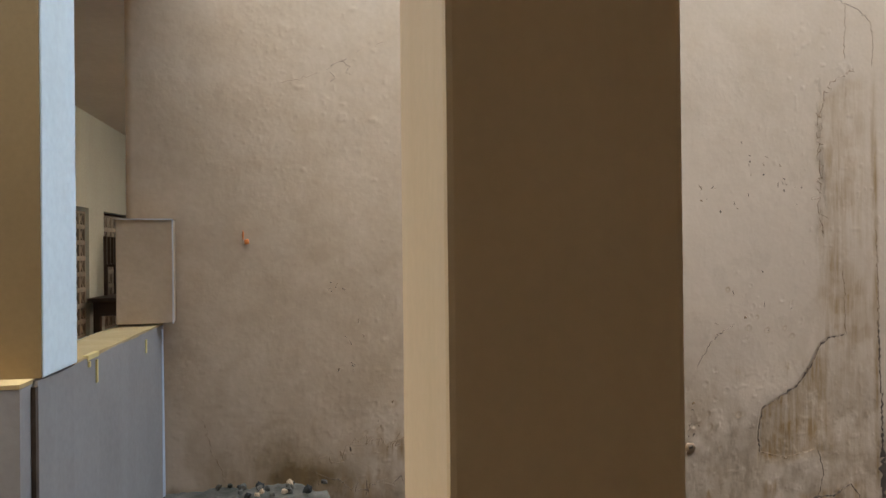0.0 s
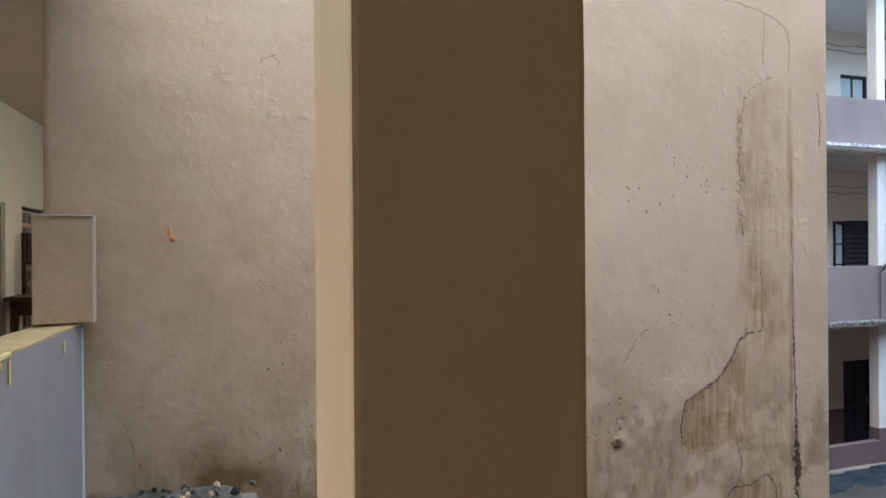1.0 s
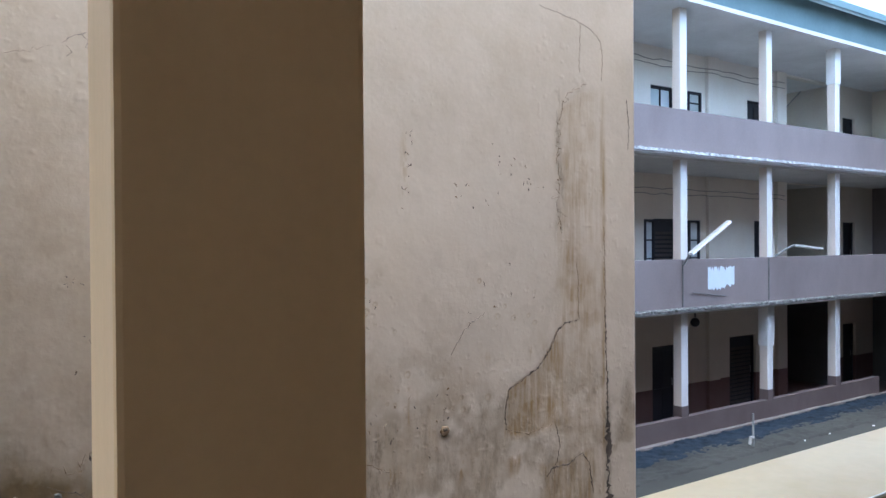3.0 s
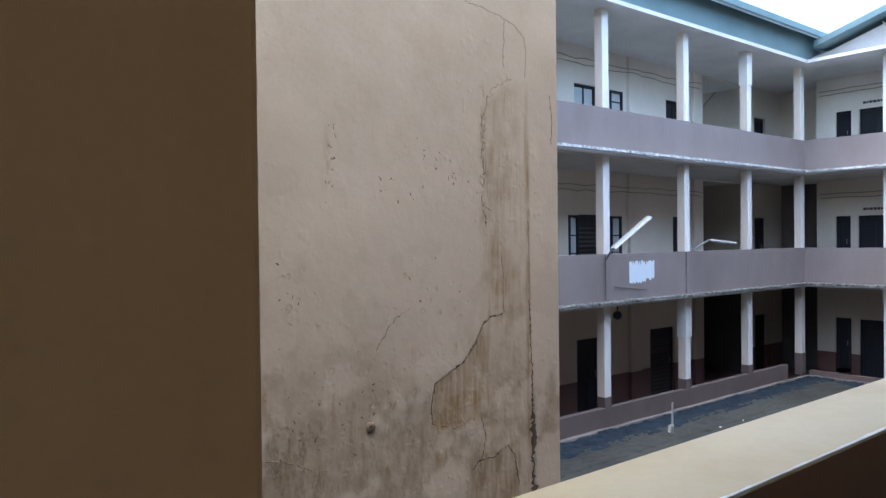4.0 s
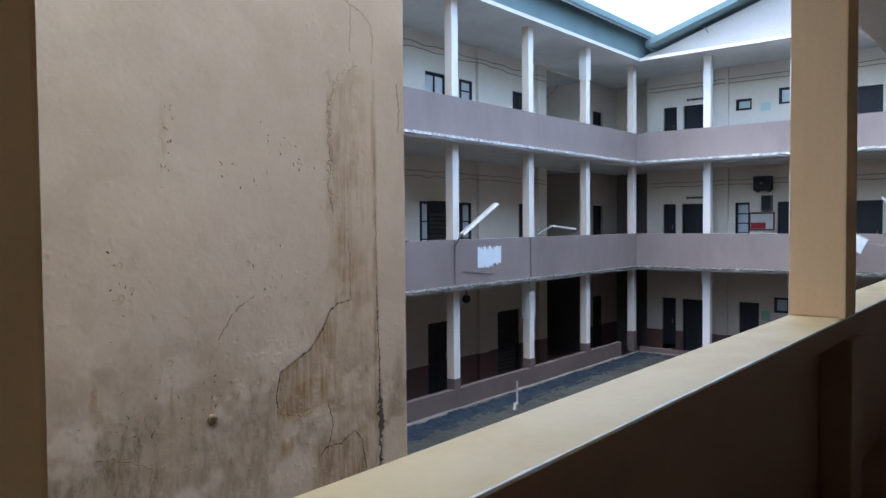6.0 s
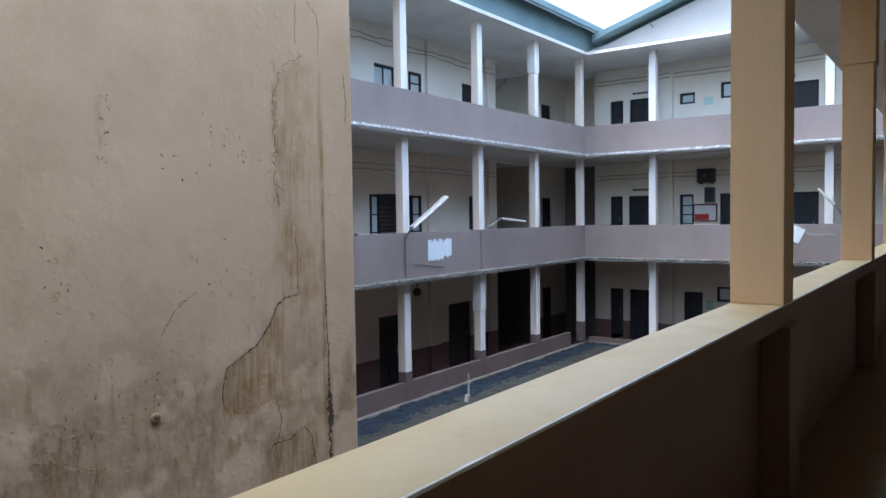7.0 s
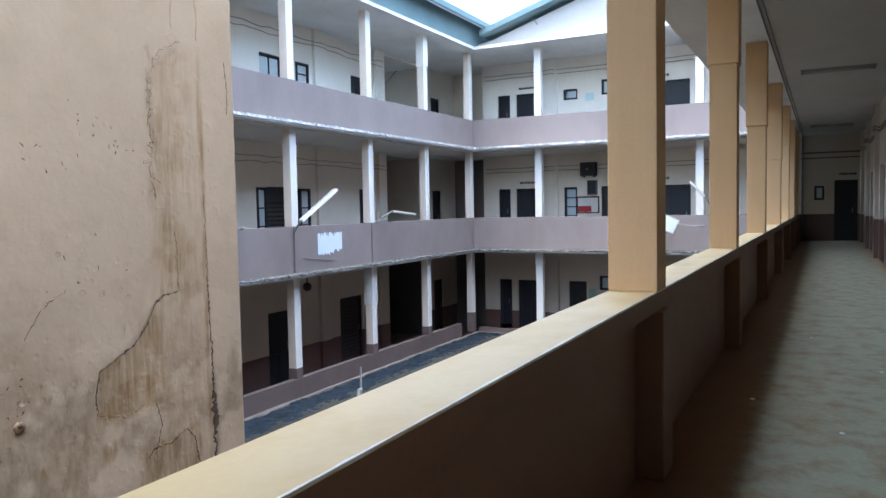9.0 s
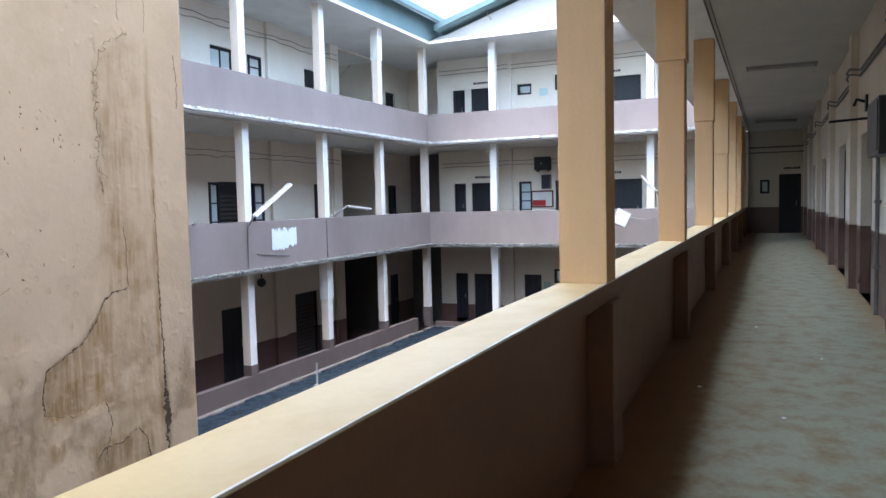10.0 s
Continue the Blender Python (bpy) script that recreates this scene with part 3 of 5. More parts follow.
    pool = np.exp(-(((wx + 0.10) / 0.24) ** 2 + ((wz - 0.20) / 0.11) ** 2)) * 1.0 + (1 - soft(r, 0.4, 1.0)) * 0.4
    base = (1 - soft(wz, 0.19, 0.27)) * (1 - soft(X, -0.1, 0.25)) * 0.95
    # Low brown blotches: real dirt, strengthened to carry the dimmer foot of the well.
    dirt_and_shade = 0.36 * soft(f1, 0.50, 0.60) * (1 - soft(Z + 0.5 * (f3 - 0.5), 0.2, 0.9)) + 0.11 * soft(field(X, Z, 0.26, 31, 6), 0.50, 0.60) * (1 - 0.6 * soft(Z, 0.8, 2.2))
    stain = np.clip(np.maximum.reduce([arch, pool, dirt_and_shade, base * 0.8]), 0, 1) * (0.7 + 0.4 * soft(mottle, 0.36, 0.62))
    ring = 0.35 * pool
    foot2 = foot * 0.55 + np.exp(-((X - 3.31) / 0.03) ** 2) * (1 - soft(Z, 0.0, 0.35)) * 0.9
    speck = soft(f2, 0.66, 0.72) * soft(f3, 0.5, 0.62) * 0.8
    dots = soft(field(X, Z, 0.06, 8, 2), 0.80, 0.88) * soft(field(X, Z, 0.45, 9, 3), 0.5, 0.62) * 0.9
    smudge = soft(f1, 0.44, 0.62) * (1 - soft(Z + 0.4 * (f3 - 0.5), 0.05, 0.6)) * soft(X, 0.6, 1.2) * soft(field(X, Z, 0.35, 21, 3), 0.50, 0.70) * 0.7
    rim = 0.6 * np.exp(-((wx - 2.88) / 0.03) ** 2) * soft(Z, 1.1, 1.5) * (1 - soft(Z, 2.28, 2.4))
    mould = np.maximum.reduce([rim, low * 0.6, ring, base * 0.6, foot2, speck * 0.1, smudge])
    # damp, greyer paint: low down and away from the warm dry part
    damp = np.clip(0.15 + 0.75 * soft(X + 0.8 * (f3 - 0.5), 0.3, 2.2) * (1 - 0.55 * soft(Z, 1.0, 2.6)) + 0.75 * (1 - soft(Z + 0.5 * (f1 - 0.5), 0.1, 1.0)), 0, 1)
    # relief: trowel waves, flaked edges, blisters
    f4, f5 = field(X, Z, 0.045, 12, 3), field(X, Z, 0.17, 13, 6)
    rough_zone = np.clip(0.25 + 0.9 * (1 - soft(Z + 0.5 * (f1 - 0.5), 0.2, 1.1)) + 0.25 * run, 0, 1)
    flake = (0.0007 * soft(f5, 0.56, 0.575) + 0.0011 * soft(f4, 0.68, 0.71)) * rough_zone
    depth = 0.014 * (f3 - 0.5) + 0.008 * (f1 - 0.5) + 0.0026 * (f2 - 0.5) - 1.1 * flake
    blister = soft(field(X, Z, 0.05, 7, 2), 0.72, 0.86) * soft(field(X, Z, 0.7, 6, 2), 0.48, 0.66) * 0.0018
    depth = depth - blister + 0.004 * under + 0.003 * run
    # pimples in the paint, and small flakes with a lifted rim
    rng = np.random.RandomState(51)
    spots = [(rng.normal(-0.30, 0.11), 1.55 + 1.2 * rng.rand() ** 0.8, rng.uniform(0.004, 0.0075), -1) for _ in range(560)]
    spots += [(rng.uniform(-1.0, 3.4), rng.uniform(0.2, 3.0), rng.uniform(0.004, 0.009), -1) for _ in range(420)]
    spots += [(rng.normal(-0.05, 0.16), rng.normal(0.62, 0.14), rng.uniform(0.004, 0.009), -1) for _ in range(70)]
    for cx, cz, n in ((1.42, 1.03, 9), (1.47, 0.92, 7), (2.4, 1.0, 9), (1.65, 0.5, 9), (1.5, 0.2, 16), (2.0, 0.35, 12), (2.5, 0.9, 8), (0.25, 0.42, 20), (1.85, 0.1, 14), (2.2, 0.55, 8)):
        spots += [(rng.normal(cx, 0.10), rng.normal(cz, 0.10), rng.uniform(0.006, 0.018), 1) for _ in range(n)]
    for cx, cz, rad, sign in spots:
        i0, i1 = int((cx - 2 * rad - x0) / step), int((cx + 2 * rad - x0) / step) + 2
        j0, j1 = int((cz - 2 * rad - z0) / step), int((cz + 2 * rad - z0) / step) + 2
        if i0 < 0 or j0 < 0 or i1 > nx or j1 > nz:
            continue
        w = (slice(i0, i1), slice(j0, j1))
        d = np.hypot(X[w] - cx, Z[w] - cz) / rad * (1 + 0.5 * (f4[w] - 0.5))
        if sign < 0:
            depth[w] -= 0.19 * rad * np.exp(-1.6 * d ** 2)
        else:
            depth[w] += 0.0011 * (1 - soft(d, 0.7, 1.0)) - 0.0013 * np.exp(-((d - 1.15) / 0.3) ** 2) * soft((Z[w] - cz) / rad * np.cos(cx * 40) + (X[w] - cx) / rad * np.sin(cx * 40), -0.2, 0.8)
            rust[w] = np.maximum(rust[w], 0.5 * np.exp(-((d - 0.9) / 0.3) ** 2) * (np.sin(cx * 97) > 0.2))
    edge = np.minimum(np.minimum(X - x0, x1 - X) / 0.03, 1)
    Y = WALL_Y + depth * np.clip(edge, 0, 1) + 0.012 * (1 - np.clip(edge, 0, 1)) ** 2
    co = np.stack([X, Y, Z], -1).reshape(-1, 3)
    k = np.arange(nx * nz).reshape(nx, nz)
    faces = np.stack([k[:-1, :-1], k[1:, :-1], k[1:, 1:], k[:-1, 1:]], -1).reshape(-1, 4)
    me = bpy.data.meshes.new("plaster_face")
    me.from_pydata(co.tolist(), [], faces.tolist())
    at = me.color_attributes.new("weather", "FLOAT_COLOR", "POINT")
    col = np.stack([rust, mould, damp, 1 - stain], -1).astype(np.float32).ravel()
    at.data.foreach_set("color", col)
    me.materials.append(M_PLASTER)
    me.polygons.foreach_set("use_smooth", [True] * len(me.polygons))
    return me


# The block's unseen rear is cut so sky light reaches the side gallery.
wall_block = solo("wall_block", boxes((WX0, WX1, WALL_Y + 0.02, 4.4, Z_GROUND - 0.1, 6.9), (1.6, WX1, 4.4, 8.68, Z_GROUND - 0.1, 6.9)), M_PLASTER, "stained peach plaster wall of the block across the light well", "wall", "structure")
wall_block.matrix_basis = WALL_FIT
face = new("plaster_face", stained_wall(WX0, WX1, -0.70, 3.3, 0.0065))
face.parent = wall_block
part("plaster_face", boxes((WX0, WX1, WALL_Y, WALL_Y + 0.02, 3.3, 6.9), (WX0, WX1, WALL_Y, WALL_Y + 0.02, Z_GROUND - 0.1, -0.70)), M_PLASTER, wall_block)


def crack(points, width, material, seed, jitter=0.008, into=None):
    """A ragged crack drawn on the plaster through a few bends."""
    rnd = random.Random(seed)
    pts = []
    for (xa, za), (xb, zb) in zip(points, points[1:]):
        n = max(2, int(math.hypot(xb - xa, zb - za) / 0.013))
        for i in range(n):
            t = i / n
            pts.append((xa + (xb - xa) * t + rnd.gauss(0, jitter * 0.5), za + (zb - za) * t + rnd.gauss(0, jitter * 0.5)))
    pts.append(points[-1])
    bm = into or bmesh.new()
    rows = []
    for i, (x, z) in enumerate(pts):
        a, b = pts[max(i - 1, 0)], pts[min(i + 1, len(pts) - 1)]
        d = Vector((b[0] - a[0], b[1] - a[1])).normalized()
        n = Vector((-d.y, d.x))
        w = width * (0.12 + rnd.random() ** 1.6 * (0.6 + 0.9 * abs(noise.noise(Vector((x * 9, z * 9, seed)))))) * (0.4 if i in (0, len(pts) - 1) else 1)
        rows.append([bm.verts.new((x + n.x * w * s, WALL_Y - 0.0085 - 0.002 * (s == 0), z + n.y * w * s)) for s in (-0.5, 0, 0.5)])
    for r, s in zip(rows, rows[1:]):
        for i in (0, 1):
            bm.faces.new((r[i], r[i + 1], s[i + 1], s[i]))
    if not into:
        part("crack", bm, material, wall_block)


crack([(3.02, 0.81), (2.93, 0.80), (2.85, 0.76), (2.78, 0.64), (2.68, 0.52), (2.55, 0.46), (2.43, 0.40), (2.40, 0.26), (2.41, 0.15)], 0.015, M_CRACK, 1)
crack([(3.03, 0.82), (3.03, 1.10), (3.02, 1.2)], 0.008, M_RUSTY, 2)
crack([(2.41, 0.15), (2.60, 0.10), (2.80, 0.14)], 0.010, M_RUSTY, 3)
crack([(2.82, 0.12), (2.86, -0.02), (2.80, -0.2)], 0.010, M_CRACK, 4)
crack([(3.27, 1.45), (3.28, 1.10), (3.28, 0.84)], 0.012, M_RUSTY, 5)
crack([(3.28, 0.88), (3.285, 0.60), (3.30, 0.30), (3.30, 0.06)], 0.020, M_CRACK, 6)
crack([(3.305, 0.08), (3.31, -0.05), (3.31, -0.12), (3.30, -0.28), (3.30, -0.6)], 0.085, M_CRACK, 7, 0.02)
crack([(2.70, 2.885), (2.88, 2.865), (3.04, 2.84), (3.16, 2.80), (3.24, 2.74)], 0.006, M_CRACK, 8)
crack([(3.24, 2.74), (3.27, 2.62), (3.25, 2.46)], 0.006, M_RUSTY, 9)
crack([(3.06, 2.84), (3.05, 2.62), (3.05, 2.5)], 0.006, M_RUSTY, 10)
crack([(3.12, 2.43), (3.00, 2.38), (2.90, 2.28), (2.86, 2.15)], 0.008, M_RUSTY, 11, 0.02)
crack([(2.86, 2.15), (2.84, 1.98), (2.87, 1.80), (2.84, 1.62), (2.88, 1.4)], 0.007, M_RUSTY, 12, 0.035)
crack([(2.25, 0.90), (2.13, 0.84), (2.05, 0.74), (2.0, 0.66)], 0.006, M_CRACK, 13)
crack([(2.74, -0.21), (2.80, -0.16), (2.93, -0.16), (3.06, -0.10), (3.12, -0.18), (3.16, -0.4)], 0.018, M_CRACK, 14)
crack([(1.60, 0.02), (1.40, 0.12), (1.28, 0.14)], 0.010, M_RUSTY, 15)
crack([(-0.25, 2.16), (-0.16, 2.19), (-0.08, 2.22)], 0.003, M_RUSTY, 16, 0.008)
crack([(-0.04, 2.24), (0.01, 2.28), (0.06, 2.30)], 0.006, M_CRACK, 22, 0.008)
crack([(0.10, 2.33), (0.14, 2.36)], 0.004, M_CRACK, 23, 0.006)
crack([(0.20, 2.37), (0.25, 2.40)], 0.003, M_RUSTY, 24, 0.006)
crack([(0.04, 2.29), (0.07, 2.26), (0.06, 2.23), (0.08, 2.22)], 0.003, M_CRACK, 25, 0.006)
crack([(-0.02, 2.23), (0.0, 2.20), (-0.02, 2.18)], 0.003, M_CRACK, 26, 0.006)
crack([(-0.10, 0.33), (0.01, 0.35), (0.12, 0.42), (0.24, 0.38), (0.45, 0.42)], 0.007, M_RUSTY, 18, 0.04)
crack([(-0.08, 0.24), (0.08, 0.18), (0.3, 0.20), (0.6, 0.14)], 0.006, M_CRACK, 19, 0.04)
crack([(-0.61, 0.55), (-0.58, 0.42), (-0.53, 0.30), (-0.5, 0.2)], 0.007, M_RUSTY, 20)
crack([(3.50, 2.35), (3.52, 2.15), (3.51, 2.0)], 0.010, M_CRACK, 21)
rnd = random.Random(77)
flecks = {M_CRACK: bmesh.new(), M_RUSTY: bmesh.new()}
for cx, cz, n, sx, sz in ((1.70, 1.80, 14, 0.02, 0.16), (2.15, 1.62, 9, 0.12, 0.04), (2.45, 1.86, 8, 0.06, 0.06), (2.62, 1.72, 9, 0.10, 0.05), (1.45, 1.0, 8, 0.06, 0.10), (1.62, 0.30, 16, 0.14, 0.12),
                          (1.95, 0.30, 10, 0.05, 0.10), (2.40, 0.95, 8, 0.16, 0.12), (0.0, 1.17, 6, 0.03, 0.03), (0.05, 0.95, 4, 0.08, 0.04), (0.04, 0.77, 5, 0.02, 0.03), (0.25, 0.42, 10, 0.12, 0.06), (1.35, 0.35, 10, 0.1, 0.2)):
    for _ in range(n):
        x, z = rnd.gauss(cx, sx), rnd.gauss(cz, sz)
        a = rnd.uniform(-1.2, 1.2)
        l = rnd.uniform(0.006, 0.028)
        crack([(x, z), (x + l * math.sin(a), z - l * math.cos(a))], rnd.uniform(0.006, 0.018), None, rnd.randint(0, 9999), 0.006, flecks[rnd.choice((M_CRACK, M_CRACK, M_RUSTY))])
for m, bm in flecks.items():
    tagged(part("flecks", bm, m, wall_block), kind="stuff")


def blob(x, z, r, depth, seed, squash=1.0):
    bm = bmesh.new()
    bmesh.ops.create_icosphere(bm, subdivisions=2, radius=1)
    for v in bm.verts:
        k = 1 + 0.35 * noise.noise(v.co * 1.7 + Vector((seed, 0, 0)))
        v.co = Vector((x + v.co.x * r * k, WALL_Y - 0.006 + v.co.y * depth, z + v.co.z * r * squash * k))
    return bm


part("orange_splash", blob(-0.415, 1.398, 0.013, 0.006, 3), M_ORANGE, wall_block, "orange splash on the plaster", True)
part("orange_splash", blob(-0.43, 1.43, 0.004, 0.005, 8, 6), M_ORANGE, wall_block, "thin orange run", True)
part("chipped_hole", blob(1.955, 0.21, 0.032, 0.006, 5), M_RUSTY, wall_block, "chipped hole with a crumbling rim", True)
part("chipped_hole", blob(1.955, 0.218, 0.021, 0.009, 6, 0.7), M_CRACK, wall_block, "", True)

# mossy ledge at the foot of the wall
lm = bmesh.new()
bmesh.ops.create_grid(lm, x_segments=40, y_segments=16, size=1)
for v in lm.verts:
    x, y = -0.55 + v.co.x * 0.42, 3.60 + v.co.y * 0.26
    drop = max(0, (abs(v.co.y) - 0.8) * 5) * 0.08 * (v.co.y < 0) + max(0, (v.co.x - 0.7) / 0.3) * 0.10
    v.co = Vector((x, y, 0.155 + 0.022 * noise.noise(Vector((x * 7, y * 7, 2))) + 0.016 * noise.noise(Vector((x * 25, y * 25, 5))) - drop))
solo("mossy_ledge", lm, M_LEDGE, "crumbling mossy ledge at the foot of the stained wall", "ledge", "structure", smooth=True).matrix_basis = Matrix.Translation((0.09, 0, 0.085)) @ WALL_FIT
solo("ledge_base", boxes((-0.97, -0.13, 3.34, 3.84, -0.1, 0.10)), M_LEDGE, "dirty concrete ledge under moss", "ledge", "structure").matrix_basis = Matrix.Translation((0.09, 0, 0.085)) @ WALL_FIT
rb = thing("rubble", "crumbled plaster bits lying on the mossy ledge", "rubble", kind="stuff", at=Matrix.Translation((0.09, 0, 0.085)) @ WALL_FIT)
rnd = random.Random(4)
for i in range(26):
    bm = bmesh.new()
    bmesh.ops.create_icosphere(bm, subdivisions=1, radius=1)
    r = rnd.uniform(0.006, 0.022)
    cx, cy = rnd.gauss(-0.42, 0.13), rnd.uniform(3.60, 3.80)
    for v in bm.verts:
        v.co = Vector((cx, cy, 0.17 + r * 0.4)) + v.co * r * rnd.uniform(0.6, 1.2)
    part("bit", bm, rnd.choice((M_LEDGE, M_LEDGE, M_LEDGE, M_YARD, M_PLASTER)), rb)

# boxed plaster stub on the parapet end
stub = thing("plaster_box", "plastered box with white edges fixed where wall meets parapet", "box")
part("body", boxes((-0.70, -0.432, 4.255, 4.385, 1.01, 1.53), bevel=0.004), M_PLASTER, stub)
part("white_edge", boxes((-0.439, -0.432, 4.249, 4.255, 1.007, 1.532), (-0.70, -0.439, 4.249, 4.255, 1.527, 1.533)), M_PILLAR, stub, "white painted edge")

# ---- side gallery beyond the light well ----
SG = 1.02
# the side gallery stands a little askew to the block
SIDE = Matrix.Translation((-0.173, 0.321, 1.334)) @ Matrix.Rotation(radians(-7.11), 4, 'Z') @ Matrix.Diagonal((1.057, 1.163, 1.057, 1)) @ Matrix.Translation((0.087, -0.303, -1.343))
side_parapet = thing("side_parapet", "grey parapet with ochre coping of the side gallery", "parapet")
part("panel", slab(-1.06, -0.87, 2.30, 3.82, -0.3, SG - 0.006, 0.12, 0.003, 21, 0), M_GREY, side_parapet)
part("panel", slab(-4.0, -0.885, 2.215, 2.30, -0.3, SG - 0.012, 0.2, 0.002, 22, 0), M_GREY, side_parapet)
part("coping", slab(-1.06, -0.872, 2.57, 3.82, SG - 0.006, SG + 0.004, 0.10, 0.003, 23, 0), M_OCHRE, side_parapet, "ochre painted coping")
part("coping", boxes((-4.0, -0.885, 2.215, 2.31, SG - 0.012, SG)), M_OCHRE, side_parapet, "ochre painted coping")
part("joint", boxes((-0.884, -0.872, 2.282, 2.2995, -0.3, SG - 0.02)), M_CRACK, side_parapet, "dark open joint")
for y, zt, zb in ((3.43, 0.985, 0.925), (2.775, 1.0, 0.92), (2.70, 1.005, 0.985)):
    part("paint_drip", boxes((-0.871, -0.864, y - 0.006, y + 0.006, zb, zt), bevel=0.002), M_YELLOW, side_parapet, "spilt yellow paint drip")
part("paint_drip", boxes((-0.886, -0.867, 2.69, 2.80, 1.008, 1.026), bevel=0.003), M_YELLOW, side_parapet, "spilt yellow paint")
part("plaster_seam", slab(-0.886, -0.862, 3.715, 3.74, -0.3, SG - 0.02, 0.05, 0.005, 30, 0), M_PATCH, side_parapet, "pale paint run in the corner")
sp = thing("side_pillar", "square pillar of the side gallery, white outside and tan within", "pillar")
part("shaft", boxes((-1.3, -0.862, 2.312, 2.575, SG, 2.8), bevel=0.006), M_BLUEWHITE, sp)
part("inner_face", boxes((-1.3, -0.866, 2.306, 2.3115, SG, 2.8)), M_SHADETAN, sp, "tan inner face with its shade painted in")
solo("side_floor", boxes((-4.0, -0.9, 2.3, 14.0, -0.15, 0.0)), M_FLOOR, "cement floor of the side gallery", "floor", "structure")
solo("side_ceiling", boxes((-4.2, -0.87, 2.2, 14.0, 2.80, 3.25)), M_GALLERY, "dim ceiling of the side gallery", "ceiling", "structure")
JX, JZ0, JZ1 = -2.42, 0.55, 1.84
panels = [(5.4, 7.5), (7.97, 9.6)]
wall_side = solo("wall_side", wall_cells("y", JX - 0.12, JX, 2.3, 14.0, 0, 2.8, [(a, b, JZ0, JZ1) for a, b in panels]), M_BLUEWHITE, "white side gallery wall with ventilation block panels", "wall", "structure")
solo("side_end_wall", boxes((-4.0, -0.9, 13.8, 14.0, 0, 2.8)), M_WHITE, "far wall of the side gallery", "wall", "structure")
# Near-black door paint here stands in for the shade behind the vent holes.
solo("side_outer_dark", boxes((-4.2, -4.0, 2.3, 14.0, -0.1, 2.8)), M_DOOR, "backing behind the ventilation blocks, near-black for their shaded holes", "wall", "structure")
# ventilation blocks: one mesh, many objects
S = 0.155
vb = bmesh.new()
t = 0.022
box(vb, -0.05, 0.05, 0, S, 0, t)
box(vb, -0.05, 0.05, 0, S, S - t, S)
box(vb, -0.05, 0.05, 0, t, t, S - t)
box(vb, -0.05, 0.05, S - t, S, t, S - t)
for sgn in (1, -1):
    v = box(vb, -0.035, 0.035, -0.011, 0.011, -S * 0.6, S * 0.6)
    bmesh.ops.rotate(vb, verts=v, cent=(0, 0, 0), matrix=Matrix.Rotation(radians(45 * sgn), 3, "X"))
    bmesh.ops.translate(vb, verts=v, vec=(0, S / 2, S / 2))
vent_mesh = mesh_of("vent_block", vb, M_BLOCK)
for a, b in panels:
    for i in range(int((b - a) / S)):
        for j in range(int((JZ1 - JZ0) / S)):
            o = new("vent_block", vent_mesh)
            o.parent = wall_side
            o.matrix_basis = pose(JX - 0.06, a + i * S + 0.01, JZ0 + j * S + 0.01)
tb = thing("table", "dark wooden table by the ventilation blocks", "table")
part("tabletop", boxes((-2.38, -1.95, 7.3, 9.4, 0.90, 0.94), bevel=0.006), M_TABLE, tb)
for lx in (-2.34, -2.05):
    for ly in (7.36, 9.28):
        part("leg", boxes((lx, lx + 0.06, ly, ly + 0.06, 0, 0.90)), M_TABLE, tb)
part("apron", boxes((-2.34, -1.99, 7.36, 9.34, 0.76, 0.90)), M_TABLE, tb)
for y0 in (7.75, 8.5):
    ch = thing("chair", "dark high-backed chair standing on the table", "chair", "chairs on the table", at=pose(-2.36, y0, 0.94))
    part("seat", boxes((0, 0.38, 0, 0.38, 0.30, 0.33), bevel=0.005), M_TABLE, ch)
    for lx in (0.0, 0.345):
        for ly in (0.0, 0.345):
            part("leg", boxes((lx, lx + 0.035, ly, ly + 0.035, 0, 0.30)), M_TABLE, ch)
    for ly in (0.0, 0.12, 0.235, 0.345):
        part("back_slat", boxes((0.0, 0.03, ly, ly + 0.035, 0.33, 0.62)), M_TABLE, ch)

for name in ('side_parapet', 'side_pillar', 'side_floor', 'side_ceiling', 'wall_side', 'side_end_wall', 'side_outer_dark', 'table', 'chair', 'chair.001'):
    bpy.data.objects[name].matrix_basis = SIDE @ bpy.data.objects[name].matrix_basis

# ---- opposite wing, facing the camera's corridor across the courtyard ----
# OX0 runs the wing on, out of view, to close off low sky light.
OY, OB, OX0 = 10.074, 12.36, -3.0
RX, RB = 21.32, 23.49
EY0 = 1.62  # where the east wing meets the corridor
PN, PE = 0.31, 0.52  # how far the slabs stand out
north = thing("north_wing", "three-storey school wing with open galleries, lilac parapets and white pillars", "building")
east = thing("east_wing", "three-storey school wing closing the courtyard, with a gabled roof", "building")


def ragged_edge(axis, a0, a1, p0, p1, z0, z1, seed, parent, dark=True):
    """A slab edge with broken, mossy lip."""
    n = int((a1 - a0) / 0.07)
    rnd = random.Random(seed)
    bm = bmesh.new()
    rings = []
    for i in range(n + 1):
        a = a0 + (a1 - a0) * i / n
        j = [rnd.uniform(-0.012, 0.012) for _ in range(4)]
        prof = ((p0 + j[0], z0), (p1, z0), (p1, z1), (p0 + j[1], z1 + j[2] * 0.8))
        rings.append([bm.verts.new((a, p, z) if axis == "x" else (p, a, z)) for p, z in prof])
    for r, s in zip(rings, rings[1:]):
        for i in range(4):
            bm.faces.new((r[i], r[(i + 1) % 4], s[(i + 1) % 4], s[i]))
    part("slab_edge", bm, M_MOSS if dark else M_CHIPPED, parent, "weathered slab edge with flaking whitewash and moss")


